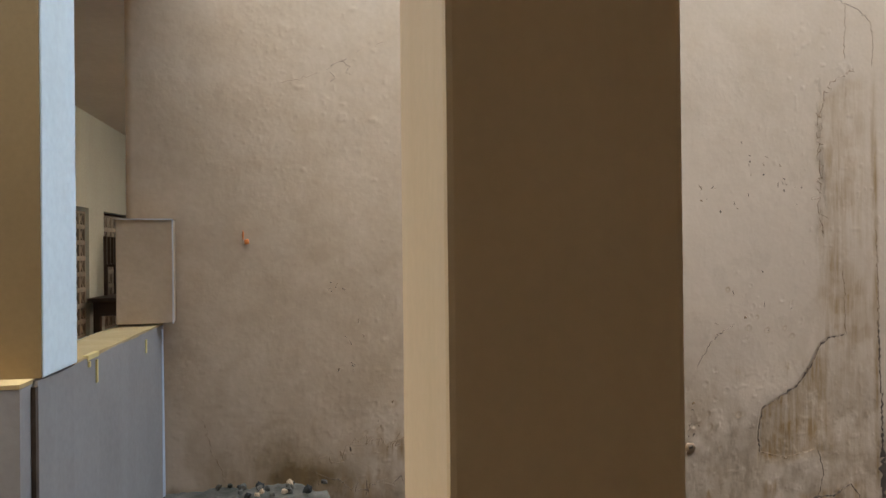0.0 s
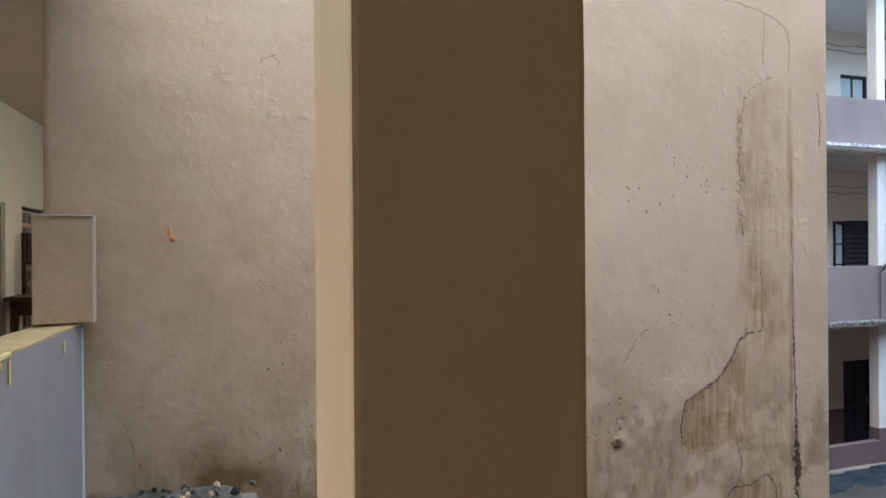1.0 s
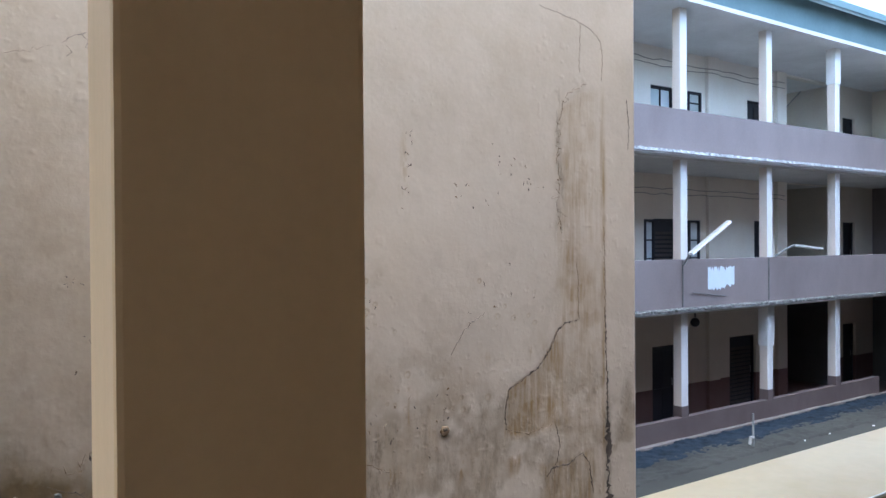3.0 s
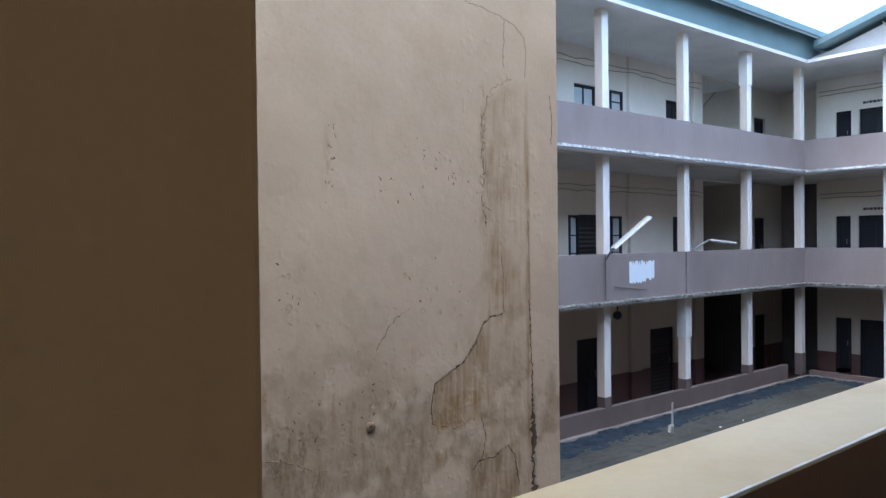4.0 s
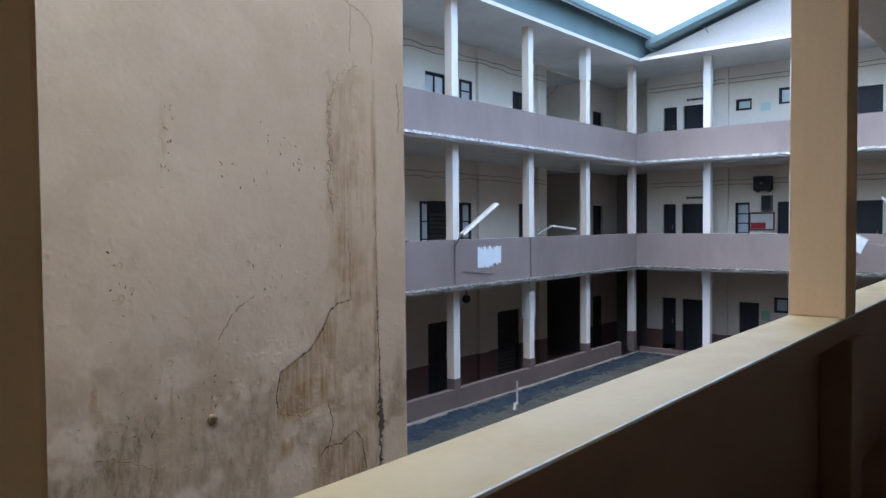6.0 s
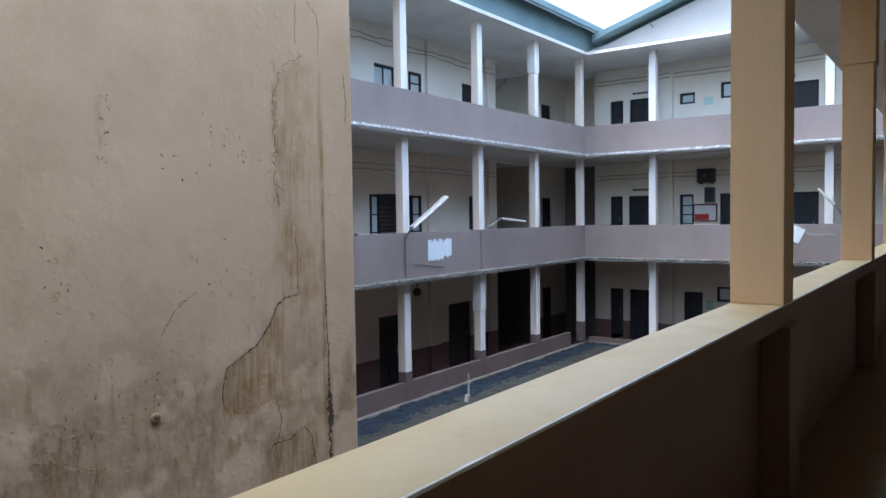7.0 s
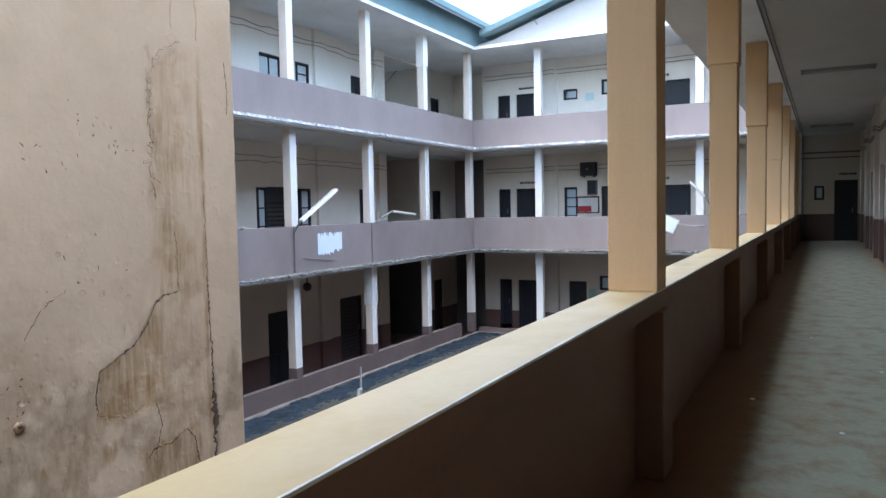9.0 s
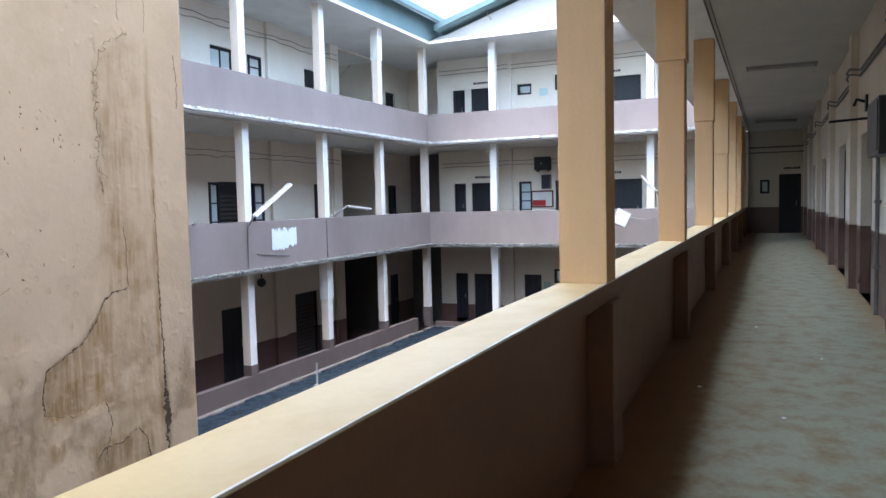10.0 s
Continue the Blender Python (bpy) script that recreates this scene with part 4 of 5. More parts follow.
PILLARS_N = [9.36, 12.26, 15.25, 18.13, 21.09]
PILLARS_E = [7.813, 5.475, 3.136, 1.75]
for level, zf in enumerate((Z_GROUND, Z_MID, Z_UP)):
    top = zf + (3.06 if level < 2 else 2.98)
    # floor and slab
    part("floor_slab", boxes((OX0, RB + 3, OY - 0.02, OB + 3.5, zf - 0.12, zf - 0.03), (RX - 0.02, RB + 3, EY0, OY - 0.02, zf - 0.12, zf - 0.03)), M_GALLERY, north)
    part("floor_finish", boxes((OX0, RB + 3, OY - 0.02, OB + 3.5, zf - 0.03, zf), (RX - 0.02, RB + 3, EY0, OY - 0.02, zf - 0.03, zf)), M_CEMENT if level else M_DADO, north, "worn cement gallery floor" if level else "polished red oxide floor")
    if level:
        ragged_edge("x", OX0, RX - PE, OY - PN, OY - 0.02, zf - 0.042, zf + 0.012, 40 + level, north, level == 1)
        ragged_edge("y", EY0, OY - PN, RX - PE, RX - 0.02, zf - 0.042, zf + 0.012, 50 + level, east, level == 1)
        part("slab_edge", boxes((RX - PE, RX - 0.02, OY - PN, OY - 0.02, zf - 0.042, zf + 0.012)), M_MOSS if level == 1 else M_CHIPPED, north)
        part("soffit", boxes((OX0, RX - 0.02, OY - PN + 0.04, OY - 0.02, zf - 0.075, zf - 0.043), (RX - PE + 0.04, RX - 0.02, EY0, OY - PN + 0.04, zf - 0.075, zf - 0.043)), M_SLAB, north)
        h = zf + (0.995 if level == 1 else 0.908)
        part("parapet", slab(OX0, RX, OY, OY + 0.12, zf, h, 0.6, 0.003, 60 + level, 0.01), M_LILAC, north, "lilac-grey painted parapet")
        part("parapet", slab(RX, RX + 0.12, EY0, OY + 0.12, zf, h, 0.6, 0.003, 62 + level, 0.01), M_LILAC, east, "lilac-grey painted parapet")
    for i, x in enumerate(PILLARS_N):
        z0 = (zf + 0.88, zf + 0.996, zf + 0.909)[level]
        part("pillar", boxes((x, x + 0.21, OY, OY + 0.20, z0, top), bevel=0.008), M_PILLAR, north)
        part("pillar_side", boxes((x - 0.003, x, OY + 0.01, OY + 0.195, z0, top)), M_SIDE, north, "tan painted pillar side")
        if (level, i) in ((0, 2), (2, 3)):
            part("pillar_sleeve", boxes((x - 0.02, x + 0.23, OY - 0.02, OY + 0.22, zf + 2.1, top), bevel=0.008), M_PILLAR, north)
        if level == 0:
            part("pillar_foot", boxes((x - 0.004, x + 0.214, OY - 0.008, OY + 0.204, zf + 0.5, zf + 1.11)), M_GROUNDWALL, north)
    for y in PILLARS_E:
        part("pillar", boxes((RX, RX + 0.20, y, y + 0.21, (zf, zf + 0.996, zf + 0.909)[level], top), bevel=0.008), M_PILLAR, east)
        if level == 0:
            part("pillar_sleeve", boxes((RX - 0.02, RX + 0.22, y - 0.02, y + 0.23, zf + 2.65, top), bevel=0.008), M_PILLAR, east)

    # openings of this storey: (start, end, sill, head, kind)
    if level == 2:
        ops_n = [(14.04, 14.90, 0.96, 2.04, "window"), (15.42, 15.94, 0.96, 2.02, "shutter"), (17.93, 18.74, 0.00, 2.06, "door"), (22.81, 23.52, 0.00, 2.02, "door")]
        ops_e = [(9.68, 10.13, 0.63, 1.94, "panel"), (8.54, 9.46, 0.00, 1.94, "door"), (7.33, 7.81, 1.61, 1.96, "window"), (6.15, 6.55, 1.68, 2.17, "window"), (3.83, 5.09, 0.00, 1.95, "door")]
    elif level == 1:
        ops_n = [(13.78, 14.14, 0.00, 1.91, "shutter"), (14.14, 15.43, 0.00, 1.93, "louvre"), (15.43, 15.86, 0.00, 1.90, "shutter"), (18.23, 18.89, 0.00, 1.92, "door"), (22.81, 23.52, 0.00, 1.93, "door")]
        ops_e = [(9.71, 10.14, 0.36, 1.92, "panel"), (8.54, 9.50, 0.00, 1.92, "door"), (7.37, 7.81, 0.64, 1.92, "shutter"), (6.07, 6.57, 0.00, 1.92, "door"), (3.81, 5.11, 0.00, 1.90, "door")]
    else:
        ops_n = [(14.06, 15.01, 0.00, 1.92, "door"), (17.11, 18.28, 0.00, 1.93, "louvre"), (22.80, 23.52, 0.00, 1.90, "door")]
        ops_e = [(9.70, 10.16, 0.38, 1.95, "panel"), (8.55, 9.47, 0.00, 1.94, "door"), (7.08, 7.67, 0.00, 1.95, "door"), (6.22, 6.65, 1.68, 2.15, "window"), (3.81, 5.07, 0.00, 1.91, "door")]
    zn = [(a, b, zf + s, zf + e) for a, b, s, e, _ in ops_n] + [(19.72, 22.45, zf, top - 0.05)]
    ze = [(a, b, zf + s, zf + e) for a, b, s, e, _ in ops_e]
    # Walls darken storey by storey; the light's fall-off is partly in the paint.
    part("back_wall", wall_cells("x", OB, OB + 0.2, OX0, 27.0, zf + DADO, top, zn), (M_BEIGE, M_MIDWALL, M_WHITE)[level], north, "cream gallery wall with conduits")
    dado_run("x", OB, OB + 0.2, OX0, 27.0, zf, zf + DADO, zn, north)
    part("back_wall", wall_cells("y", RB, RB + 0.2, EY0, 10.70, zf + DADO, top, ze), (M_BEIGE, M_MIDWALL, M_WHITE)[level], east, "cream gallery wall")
    dado_run("y", RB, RB + 0.2, EY0, 10.70, zf, zf + DADO, ze, east)
    for a, b, s, e, kind in ops_n:
        at = facing(a, OB - 0.03 if kind == "shutter" else OB + 0.05, zf + s, 0)
        if kind in ("window", "shutter"):
            window(north, b - a, e - s, at, rows=4 if kind == "shutter" else 2, cols=1 if kind == "shutter" else 2, pale=kind == "shutter")
        else:
            door(north, b - a, e - s, at, louvred=kind == "louvre")
    for a, b, s, e, kind in ops_e:
        at = facing(RB + 0.05, b, zf + s, -90)
        if kind in ("window", "shutter"):
            window(east, b - a, e - s, at, rows=4 if kind == "shutter" else 1, cols=1, pale=False)
        else:
            door(east, b - a, e - s, at)
    for x in (10.97, 16.13, 19.19):
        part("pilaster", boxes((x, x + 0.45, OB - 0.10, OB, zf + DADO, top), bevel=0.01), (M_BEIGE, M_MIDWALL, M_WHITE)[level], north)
        part("pilaster_dado", boxes((x, x + 0.45, OB - 0.10, OB - 0.001, zf, zf + DADO)), M_DADO, north)
    for y in (8.00, 5.35):
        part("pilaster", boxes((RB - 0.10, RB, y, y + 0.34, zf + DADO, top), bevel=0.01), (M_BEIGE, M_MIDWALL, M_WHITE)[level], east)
        part("pilaster_dado", boxes((RB - 0.10, RB - 0.001, y, y + 0.34, zf, zf + DADO)), M_DADO, east)
    # cables under the ceiling
    if level:
        bm = bmesh.new()
        rnd = random.Random(90 + level)
        for k in (0.0, 0.13):
            pts = [(x, OB - (0.13 if any(p - 0.1 < x < p + 0.55 for p in (10.97, 16.13, 19.19)) else 0.03), zf + 2.53 + k + rnd.uniform(-0.03, 0.03)) for x in np.arange(9.0, 19.60, 0.3)]
            tube(bm, pts, 0.010, 5)
        part("cable", bm, M_CABLE, north, "sagging grey cables")
        bm = bmesh.new()
        for k in (0.0, 0.13):
            pts = [(RB - (0.13 if any(p - 0.1 < y < p + 0.44 for p in (8.00, 5.35)) else 0.03), y, zf + 2.49 + k + rnd.uniform(-0.012, 0.012)) for y in np.arange(2.5, 10.65, 0.3)]
            tube(bm, pts, 0.012, 5)
        part("cable", bm, M_CABLE, east, "grey cables along the wall")
    for y0, w in ((9.35, 0.72), (4.96, 0.52)):
        if level or y0 < 6:
            sign_bars(east, 0, w, 2.08, facing(RB - 0.002, y0, zf, -90))
    # stair recess and rooms behind; lower storeys' dimness is put into the wall colour
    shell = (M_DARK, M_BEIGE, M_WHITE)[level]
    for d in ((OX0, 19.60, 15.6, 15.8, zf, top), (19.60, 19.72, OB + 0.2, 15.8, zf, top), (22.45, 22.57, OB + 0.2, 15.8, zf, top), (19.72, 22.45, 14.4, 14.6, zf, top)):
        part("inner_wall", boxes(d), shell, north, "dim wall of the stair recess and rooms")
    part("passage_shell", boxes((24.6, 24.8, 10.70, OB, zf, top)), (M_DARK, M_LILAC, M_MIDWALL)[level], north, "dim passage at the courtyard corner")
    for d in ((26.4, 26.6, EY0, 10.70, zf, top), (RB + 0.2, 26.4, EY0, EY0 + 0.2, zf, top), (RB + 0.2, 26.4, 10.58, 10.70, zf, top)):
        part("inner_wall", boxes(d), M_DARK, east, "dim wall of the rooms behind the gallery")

# stair rail glimpsed in the recess
bm = bmesh.new()
tube(bm, [(19.86, 12.7, 4.95), (21.08, 12.7, 5.83)], 0.02, 6)
part("stair_rail", bm, M_METAL, north, "pale slanting stair rail")

# ground storey wall along the yard, plinth band and drain
part("yard_wall", slab(OX0, 20.25, OY - 0.01, OY + 0.13, Z_GROUND - 0.06, Z_GROUND + 0.89, 0.5, 0.004, 71, 0.01), M_GROUNDWALL, north, "brown painted low wall along the yard")
part("plinth_band", slab(OX0, RX, OY - 0.12, OY - 0.01, YARD - 0.02, YARD + 0.045, 0.4, 0.008, 72, 0.01), M_KERB, north, "worn pale kerb at the wall foot")
part("plinth_band", slab(RX - 0.10, RX - 0.002, EY0, OY - 0.12, YARD - 0.02, YARD + 0.045, 0.4, 0.008, 73, 0.01), M_KERB, east, "worn pale kerb at the wall foot")
part("plinth", boxes((RX, RX + 0.12, EY0, OY - 0.1, Z_GROUND - 0.06, Z_GROUND + 0.62)), M_GROUNDWALL, east, "brown painted low wall along the yard")
bm = bmesh.new()


def rough_strip(bm, x0, x1, y0, y1, nx, ny, seed):
    """Rough wet ground strip with uneven surface and ragged long edge."""
    rows = []
    for i in range(nx + 1):
        row = []
        for j in range(ny + 1):
            x, y = x0 + (x1 - x0) * i / nx, y0 + (y1 - y0) * j / ny
            z = YARD + 0.03 + 0.03 * noise.noise(Vector((x * 1.7, y * 1.7, seed))) + 0.025 * noise.noise(Vector((x * 6, y * 9, seed))) + 0.03 * noise.noise(Vector((x * 15, y * 15, seed)))
            if j in (0, ny) or i in (0, nx):
                z = YARD - 0.09
            row.append(bm.verts.new((x + 0.05 * noise.noise(Vector((x * 4, y * 4, 7))), y + (0.10 * noise.noise(Vector((x * 2.5, y * 2, 9))) + 0.06 * noise.noise(Vector((x * 8, y * 5, 4)))) * (0 < j or ny > 30), z)))
        rows.append(row)
    for p, q in zip(rows, rows[1:]):
        for j in range(ny):
            bm.faces.new((p[j], q[j], q[j + 1], p[j + 1]))


rough_strip(bm, 6.0, RX - 0.05, OY - 0.92, OY - 0.10, 260, 16, 3.0)
rough_strip(bm, RX - 0.75, RX - 0.08, 1.6, OY - 0.92, 12, 130, 4.0)
solo("drain_cover", bm, M_DRAIN, "bluish-black damp drain bed along the building foot", "drain", "structure", smooth=True)
bm = bmesh.new()
rough_strip(bm, 6.0, RX - 0.45, OY - 1.5, OY - 0.66, 260, 16, 6.0)
rough_strip(bm, RX - 1.9, RX - 0.65, 1.6, OY - 2.3, 22, 150, 7.0)
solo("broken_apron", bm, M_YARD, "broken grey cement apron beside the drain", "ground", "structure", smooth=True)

# ---- roofs ----
part("roof_slab", boxes((OX0, RB + 3, OY - PN - 0.02, 15.8, Z_UP + 2.98, Z_UP + 3.07), (RX - PE - 0.02, RB + 3, EY0, OY - PN - 0.02, Z_UP + 2.98, Z_UP + 3.07)), M_SLAB, north, "pale projecting roof slab")
# Darker strip over the slab's front edge, offsetting the sky light it catches.
part("fascia", boxes((OX0, RX - PE - 0.02, OY - PN - 0.025, OY - PN - 0.02, Z_UP + 2.985, Z_UP + 3.07)), M_GALLERY, north, "grey slab edge, darkened to hold back the sky light")
part("fascia", boxes((RX - PE - 0.025, RX - PE - 0.02, EY0, OY - PN - 0.02, Z_UP + 2.985, Z_UP + 3.07)), M_GALLERY, east, "grey slab edge, darkened to hold back the sky light")
part("roof_wall", boxes((OX0, RX + 2.0, 9.82, 10.0, Z_UP + 3.07, 6.95)), M_ROOF, north, "slate-coloured band under the eave")


def sheet(name, quad, thick, material, parent, label):
    bm = bmesh.new()
    lo = [bm.verts.new(p) for p in quad]
    hi = [bm.verts.new((p[0], p[1], p[2] + thick)) for p in quad]
    bm.faces.new(lo[::-1])
    bm.faces.new(hi)
    for i in range(4):
        j = (i + 1) % 4
        bm.faces.new((lo[i], lo[j], hi[j], hi[i]))
    return part(name, bm, material, parent, label)


sheet("roof", [(OX0, 9.45, 6.82), (22.6, 9.45, 6.82), (24.6, 12.9, 8.5), (OX0, 12.9, 8.5)], 0.16, M_ROOF, north, "slate-blue sloping roof")
# gable on the east wing
GY, GZ, E1 = 5.3, 7.74, 2.4
bm = bmesh.new()
tri = [(9.95, 6.22), (9.95, 6.36), (9.3, 6.47), (GY, GZ), (E1, 6.9), (E1, 6.22)]
fr = [bm.verts.new((RX - 0.05, y, z)) for y, z in tri]
bk = [bm.verts.new((RX + 0.15, y, z)) for y, z in tri]
bm.faces.new(fr)
bm.faces.new(bk[::-1])
for i in range(6):
    j = (i + 1) % 6
    bm.faces.new((fr[i], fr[j], bk[j], bk[i]))
part("gable", bm, M_GABLE, east, "cream plastered gable wall")
sheet("roof", [(RX - 0.45, 9.6, 6.55), (RX - 0.45, GY, GZ + 0.14), (27, GY, GZ + 0.14), (27, 9.6, 6.55)], 0.17, M_ROOF, east, "slate-blue roof with projecting verge")
sheet("roof", [(RX - 0.45, GY, GZ + 0.14), (RX - 0.45, 2.2, 6.95), (27, 2.2, 6.95), (27, GY, GZ + 0.14)], 0.17, M_ROOF, east, "slate-blue roof with projecting verge")
bm = bmesh.new()
tube(bm, [(RX - 0.12, 7.98, 6.95), (RX - 0.25, 7.80, 6.70)], 0.018, 6)
part("bracket", bm, M_PIPE, east, "dark bracket on the gable")

# pale neighbouring roof beyond
nb = thing("neighbour_building", "pale neighbouring building seen over the roof", "building")
part("wall", boxes((36, 47.5, 30, 42, Z_GROUND, 18.9)), M_WHITE, nb)
part("roof", boxes((34, 51.0, 27, 44, 18.9, 19.2), bevel=0.02), M_MIDWALL, nb, "pale flat roof slab with wide eaves")
part("roof_room", boxes((36, 47, 28.5, 40, 19.2, 21.5)), M_WHITE, nb)

# ---- things on the far galleries ----


def tube_lamp(name, pts, parent_label, wide):
    lamp = thing(name, parent_label, "lamp", "lamps on the parapet")
    bm = bmesh.new()
    tube(bm, pts[:2], 0.022, 6)
    part("arm", bm, M_METAL, lamp, "pale metal arm")
    a, b = Vector(pts[1]), Vector(pts[2])
    d = (b - a).normalized()
    side = d.cross(Vector((0, 0, 1))).normalized()
    up = side.cross(d)
    bm = bmesh.new()
    prof = ((-wide, -0.02), (-wide * 0.6, 0.02), (wide * 0.6, 0.02), (wide, -0.02))
    ra = [bm.verts.new(a + side * s + up * u) for s, u in prof]
    rb2 = [bm.verts.new(b + side * s + up * u) for s, u in prof]
    for i in range(4):
        bm.faces.new((ra[i], ra[(i + 1) % 4], rb2[(i + 1) % 4], rb2[i]))
    bm.faces.new(ra)
    bm.faces.new(rb2[::-1])
    part("housing", bm, M_METAL, lamp, "white enamelled lamp housing")
    bm = bmesh.new()
    tube(bm, [a + d * 0.03 - up * 0.034, b - d * 0.03 - up * 0.034], 0.013, 8)
    part("tube", bm, M_LAMP, lamp, "unlit fluorescent tube", True)


tube_lamp("tube_lamp", [(12.29, 10.02, 0.90), (11.83, 9.52, 1.12), (12.84, 9.37, 1.76)], "white tube lamp on a slanting arm from the parapet", 0.085)
tube_lamp("tube_lamp", [(15.44, 10.02, 1.01), (15.62, 9.67, 1.27), (16.68, 9.62, 1.18)], "white tube lamp on a bent arm above the parapet", 0.055)
flood = thing("flood_lamp", "white box flood lamp tilted on an arm from the parapet", "lamp", "lamps on the parapet")
bm = bmesh.new()
tube(bm, [(21.26, 3.12, 0.69), (20.89, 3.45, 0.71), (20.74, 3.75, 0.77)], 0.02, 6)
part("arm", bm, M_METAL, flood, "pale bent arm")
part("housing", boxes((-0.06, 0.06, -0.20, 0.20, -0.22, 0.22), bevel=0.02), M_METAL, flood, "white enamelled housing", at=pose(20.69, 3.94, 0.75, 25, 0, 20))
part("lens", boxes((-0.075, -0.062, -0.17, 0.17, -0.19, 0.19)), M_PANE, flood, "frosted lamp glass", at=pose(20.69, 3.94, 0.75, 25, 0, 20))
tube_lamp("tube_lamp", [(21.26, 2.90, 1.15), (20.89, 3.03, 1.49), (20.89, 3.43, 1.91)], "white slanting tube lamp by a pillar", 0.07)
tube_lamp("tube_lamp", [(10.67, 10.02, 0.99), (10.52, 9.82, 1.03), (10.37, 9.67, 1.04)], "small white lamp on the parapet", 0.04)

# flaking white patch on the lilac parapet
bm = bmesh.new()
rnd = random.Random(9)
cols = []
for i in range(33):
    x = 13.115 + i * 0.0285
    hi = 0.85 - (0.14 if i in (4, 5, 7, 12, 14, 20, 21) else 0.04) * rnd.random() - 0.03 * rnd.random()
    lo = 0.39 - 0.08 * rnd.random() - (0.20 if i in (15.82, 15.82, 17.80) else 0) + 0.06 * (i > 20)
    cols.append([bm.verts.new((x, OY - d, z)) for d, z in ((0.006, lo), (0.006, hi), (-0.01, hi), (-0.01, lo))])
for p, q in zip(cols, cols[1:]):
    for i in range(4):
        bm.faces.new((p[i], q[i], q[(i + 1) % 4], p[(i + 1) % 4]))
solo("white_paint_patch", bm, M_PATCH, "ragged white paint patch on the lilac parapet", "paint patch")
for x in (12.29, 15.28):
    bm = bmesh.new()
    tube(bm, [(x, OY - 0.02, 0.99), (x, OY - 0.02, 0.03)], 0.016, 6)
    solo("conduit_pipe", bm, M_PIPE, "thin dark conduit down the parapet face", "pipe", group="conduits on the parapet")
bm = bmesh.new()
tube(bm, [(12.59, OY - 0.02, 0.31), (13.30, OY - 0.02, 0.23), (13.70, OY - 0.02, 0.19)], 0.010, 6)
solo("conduit_pipe", bm, M_PIPE, "thin slack cable below the white patch", "cable")
bm = bmesh.new()
bmesh.ops.create_uvsphere(bm, u_segments=16, v_segments=10, radius=0.10, matrix=Matrix.Translation((13.15, 10.42, -0.37)))
solo("hanging_lamp", bm, M_BLACK, "dark round lamp under the gallery ceiling", "lamp", smooth=True)
bm = bmesh.new()
tube(bm, [(13.15, 10.42, -0.26), (13.15, 10.42, -0.10)], 0.02, 6)
solo("lamp_stem", bm, M_BLACK, "dark stem of the ceiling lamp", "lamp")

board = thing("notice_board", "white notice board with a red corner on the gallery wall", "notice board")
part("frame", boxes((RB - 0.05, RB, 6.631, 7.366, 1.058, 1.610), bevel=0.006), M_MAROON, board, "dark red frame")
part("sheet", boxes((RB - 0.056, RB - 0.05, 6.670, 7.328, 1.096, 1.562)), M_PILLAR, board)
part("red_panel", boxes((RB - 0.062, RB - 0.056, 6.880, 7.319, 1.106, 1.296)), M_RED, board)
fan = thing("air_cooler", "dark box air cooler mounted high on the gallery wall", "air cooler")
part("body", boxes((RB - 0.30, RB, 6.689, 7.185, 2.266, 2.694), bevel=0.015), M_DOOR, fan)
bm = bmesh.new()
bmesh.ops.create_cone(bm, cap_ends=True, segments=24, radius1=0.17, radius2=0.15, depth=0.03, matrix=Matrix.Translation((RB - 0.315, 6.937, 2.475)) @ Matrix.Rotation(radians(90), 4, "Y"))
part("grille", bm, M_BLACK, fan, "round dark grille")
bm = bmesh.new()
bmesh.ops.create_cone(bm, cap_ends=True, segments=12, radius1=0.04, radius2=0.03, depth=0.03, matrix=Matrix.Translation((RB - 0.335, 6.937, 2.475)) @ Matrix.Rotation(radians(90), 4, "Y"))
part("hub", bm, M_PIPE, fan)
for y in (6.746, 7.090):
    part("bracket", boxes((RB - 0.25, RB, y, y + 0.038, 2.219, 2.266)), M_PIPE, fan)
meter = thing("meter_panel", "dark electrical panel on the gallery wall", "panel")
part("case", boxes((RB - 0.12, RB, 6.689, 7.004, 1.657, 2.123), bevel=0.008), M_PIPE, meter)
part("door", boxes((RB - 0.128, RB - 0.12, 6.717, 6.975, 1.686, 2.095)), M_DOOR, meter)
solo("poster", boxes((RB - 0.006, RB, 6.754, 7.002, -1.704, -1.400)), paint("green_poster_paper", (0.30, 0.42, 0.34), rough=0.8, amount=0.3), "faded green poster on the ground-floor wall", "poster")
solo("poster", boxes((RB - 0.006, RB, 6.776, 7.063, 4.680, 4.918)), paint("pale_poster_paper", (0.55, 0.68, 0.66), rough=0.8, amount=0.3), "pale green poster on the upper gallery wall", "poster")

# white post in the yard
post = thing("post", "thin white metal post with a small tap standing in the yard", "post")
bm = bmesh.new()
tube(bm, [(12.92, 8.9, YARD - 0.02), (12.92, 8.9, -2.01)], 0.02, 10)
part("pole", bm, M_METAL, post)
bm = bmesh.new()
tube(bm, [(12.92, 8.9, -2.48), (12.78, 8.86, -2.46), (12.74, 8.85, -2.58)], 0.035, 8)
part("tap", bm, M_METAL, post)
rnd = random.Random(12)
lit = thing("litter", "small pale stones and scraps lying on the yard", "litter", kind="stuff")
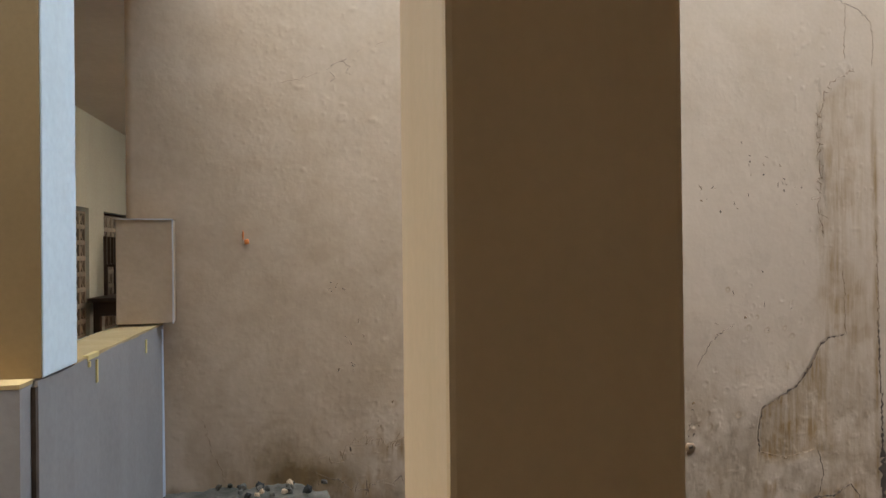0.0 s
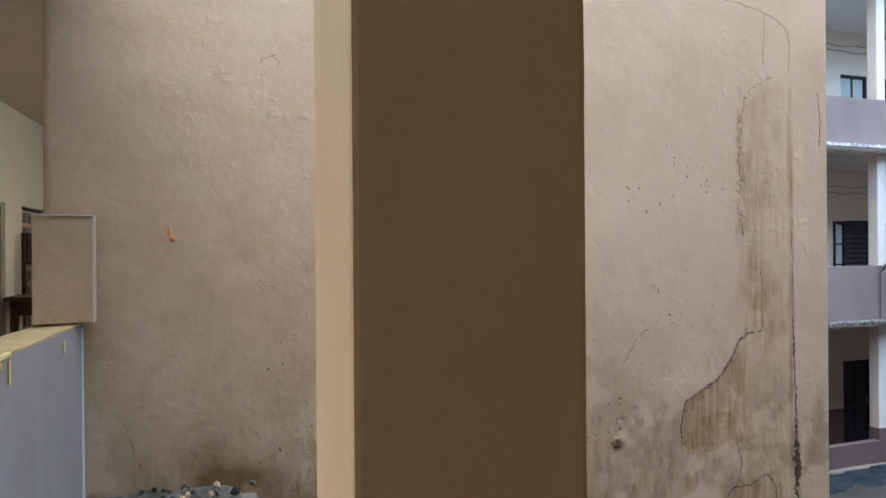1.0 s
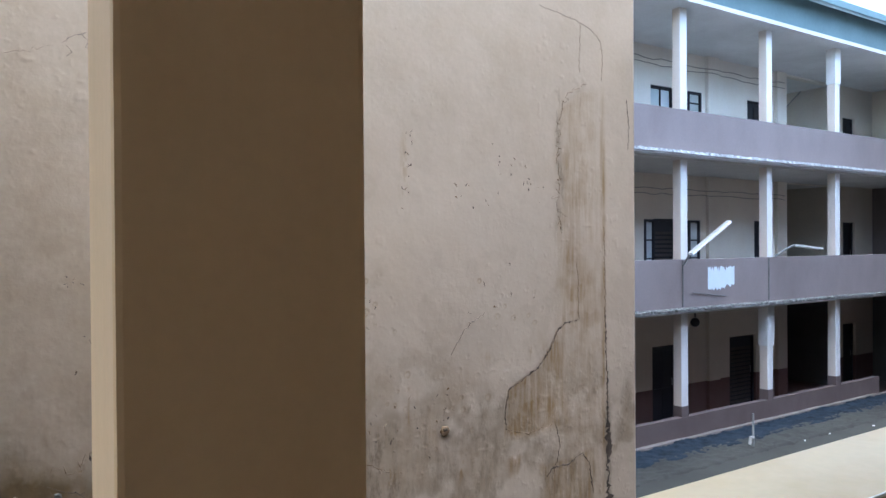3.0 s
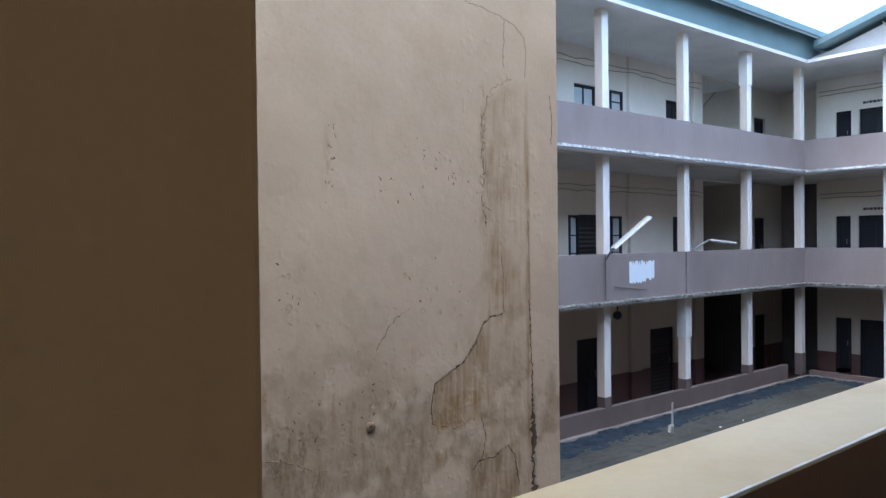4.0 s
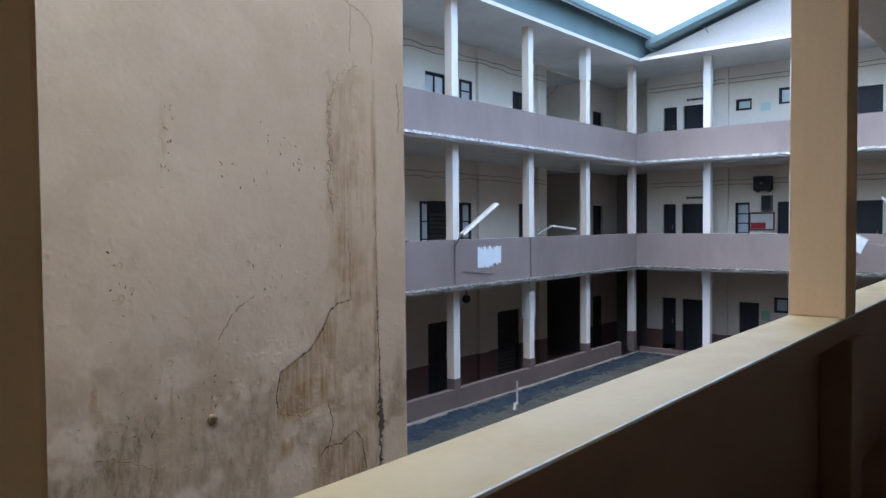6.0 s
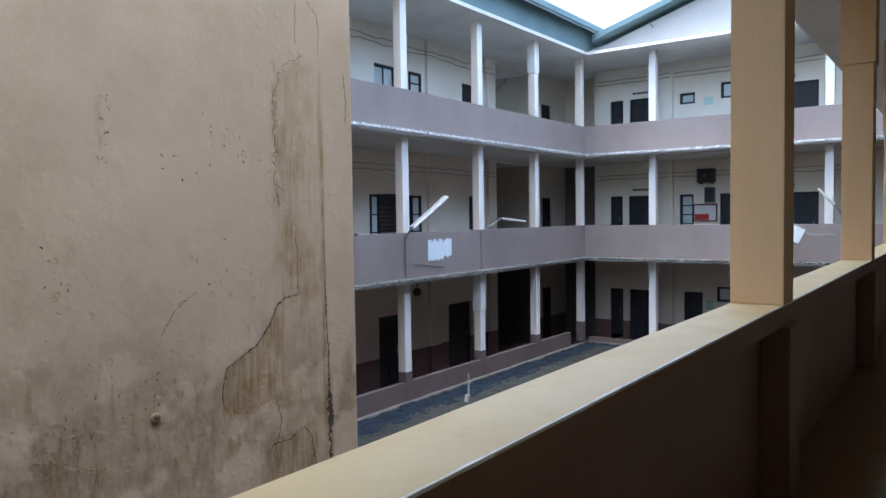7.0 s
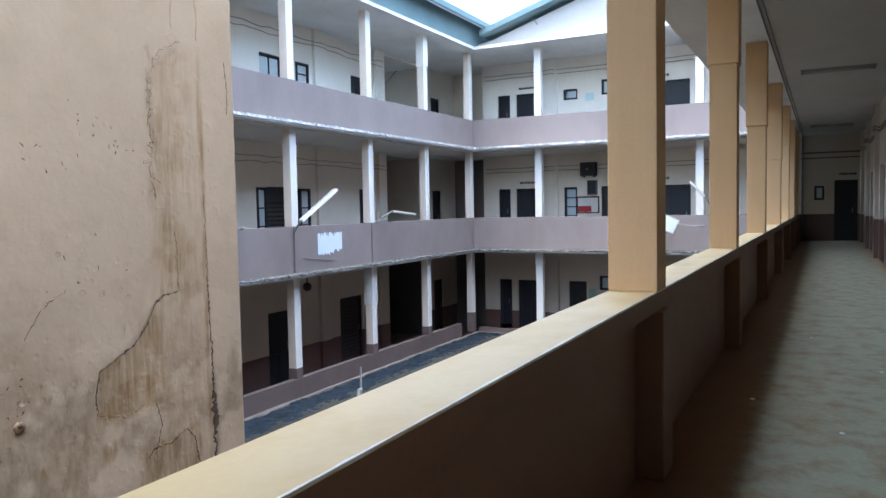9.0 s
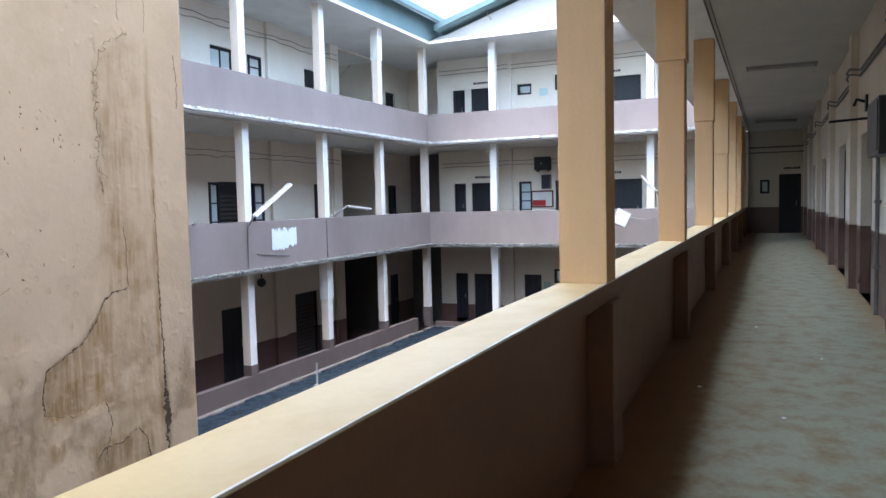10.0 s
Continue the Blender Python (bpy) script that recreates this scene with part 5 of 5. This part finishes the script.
for x, y in [(11.8, 9.55)] + [(rnd.uniform(9, 20), rnd.uniform(6.5, 9.7)) for _ in range(30)]:
    bm = bmesh.new()
    bmesh.ops.create_icosphere(bm, subdivisions=1, radius=1)
    r = rnd.uniform(0.018, 0.04)
    for v in bm.verts:
        v.co = Vector((x, y, YARD)) + Vector((v.co.x * r * rnd.uniform(0.7, 1.5), v.co.y * r, max(v.co.z, -0.2) * r * 0.5))
    part("scrap", bm, M_SLAB if rnd.random() < 0.5 else M_YARD, lit)

# ---- things in the camera's corridor ----


def ceiling_tube(x):
    t = thing("ceiling_tube_light", "unlit fluorescent batten on the corridor ceiling", "lamp", "ceiling battens")
    part("batten", boxes((x - 0.03, x + 0.03, -0.52, 0.56, CEIL - 0.04, CEIL), bevel=0.004), M_METAL, t)
    bm = bmesh.new()
    tube(bm, [(x, -0.48, CEIL - 0.06), (x, 0.52, CEIL - 0.06)], 0.016, 8)
    part("tube", bm, M_LAMP, t, "", True)
    for y in (-0.5, 0.52):
        part("cap", boxes((x - 0.02, x + 0.02, y, y + 0.03, CEIL - 0.08, CEIL - 0.04)), M_METAL, t)


for x in (5.2, 13.58, 23.6):
    ceiling_tube(x)
sbx = thing("switch_box", "black box fixed on the corridor wall over a downpipe", "box")
part("case", boxes((8.15, 9.0, -0.90, -0.76, 1.68, 2.24), bevel=0.012), M_BLACK, sbx)
part("lid", boxes((8.19, 8.96, -0.76, -0.75, 1.72, 2.20), bevel=0.004), M_BLACK, sbx)
bm = bmesh.new()
tube(bm, [(9.05, -0.865, 1.74), (9.05, -0.865, 0.0)], 0.022, 8)
part("pipe", bm, M_PIPE, sbx, "dark pipe down to the floor")
for z in (0.5, 1.2):
    part("clip", boxes((9.01, 9.09, -0.90, -0.835, z, z + 0.03)), M_PIPE, sbx)
bm = bmesh.new()
tube(bm, [(9.1, -0.90, 2.115), (9.1, -0.40, 2.09)], 0.014, 8)
solo("wall_bracket", bm, M_BLACK, "thin black bracket standing out from the wall", "bracket")
wl = thing("wall_light", "small dark lamp fitting high on the corridor wall", "lamp")
part("backplate", boxes((10.3, 10.42, -0.90, -0.87, 2.30, 2.50), bevel=0.005), M_BLACK, wl)
bm = bmesh.new()
tube(bm, [(10.36, -0.87, 2.42), (10.36, -0.78, 2.45), (10.36, -0.75, 2.37)], 0.02, 8)
part("arm", bm, M_BLACK, wl)
rnd = random.Random(6)
crumbs = thing("floor_scraps", "small pale scraps lying on the corridor floor", "litter", kind="stuff")
for x, y in ((5.3, 0.62), (7.9, 0.30), (4.7, 0.1), (6.5, -0.2)):
    bm = bmesh.new()
    bmesh.ops.create_icosphere(bm, subdivisions=1, radius=1)
    r = rnd.uniform(0.012, 0.02)
    for v in bm.verts:
        v.co = Vector((x, y, 0.004)) + Vector((v.co.x * r * 1.4, v.co.y * r, max(v.co.z, -0.1) * r * 0.5))
    part("scrap", bm, M_SLAB, crumbs)
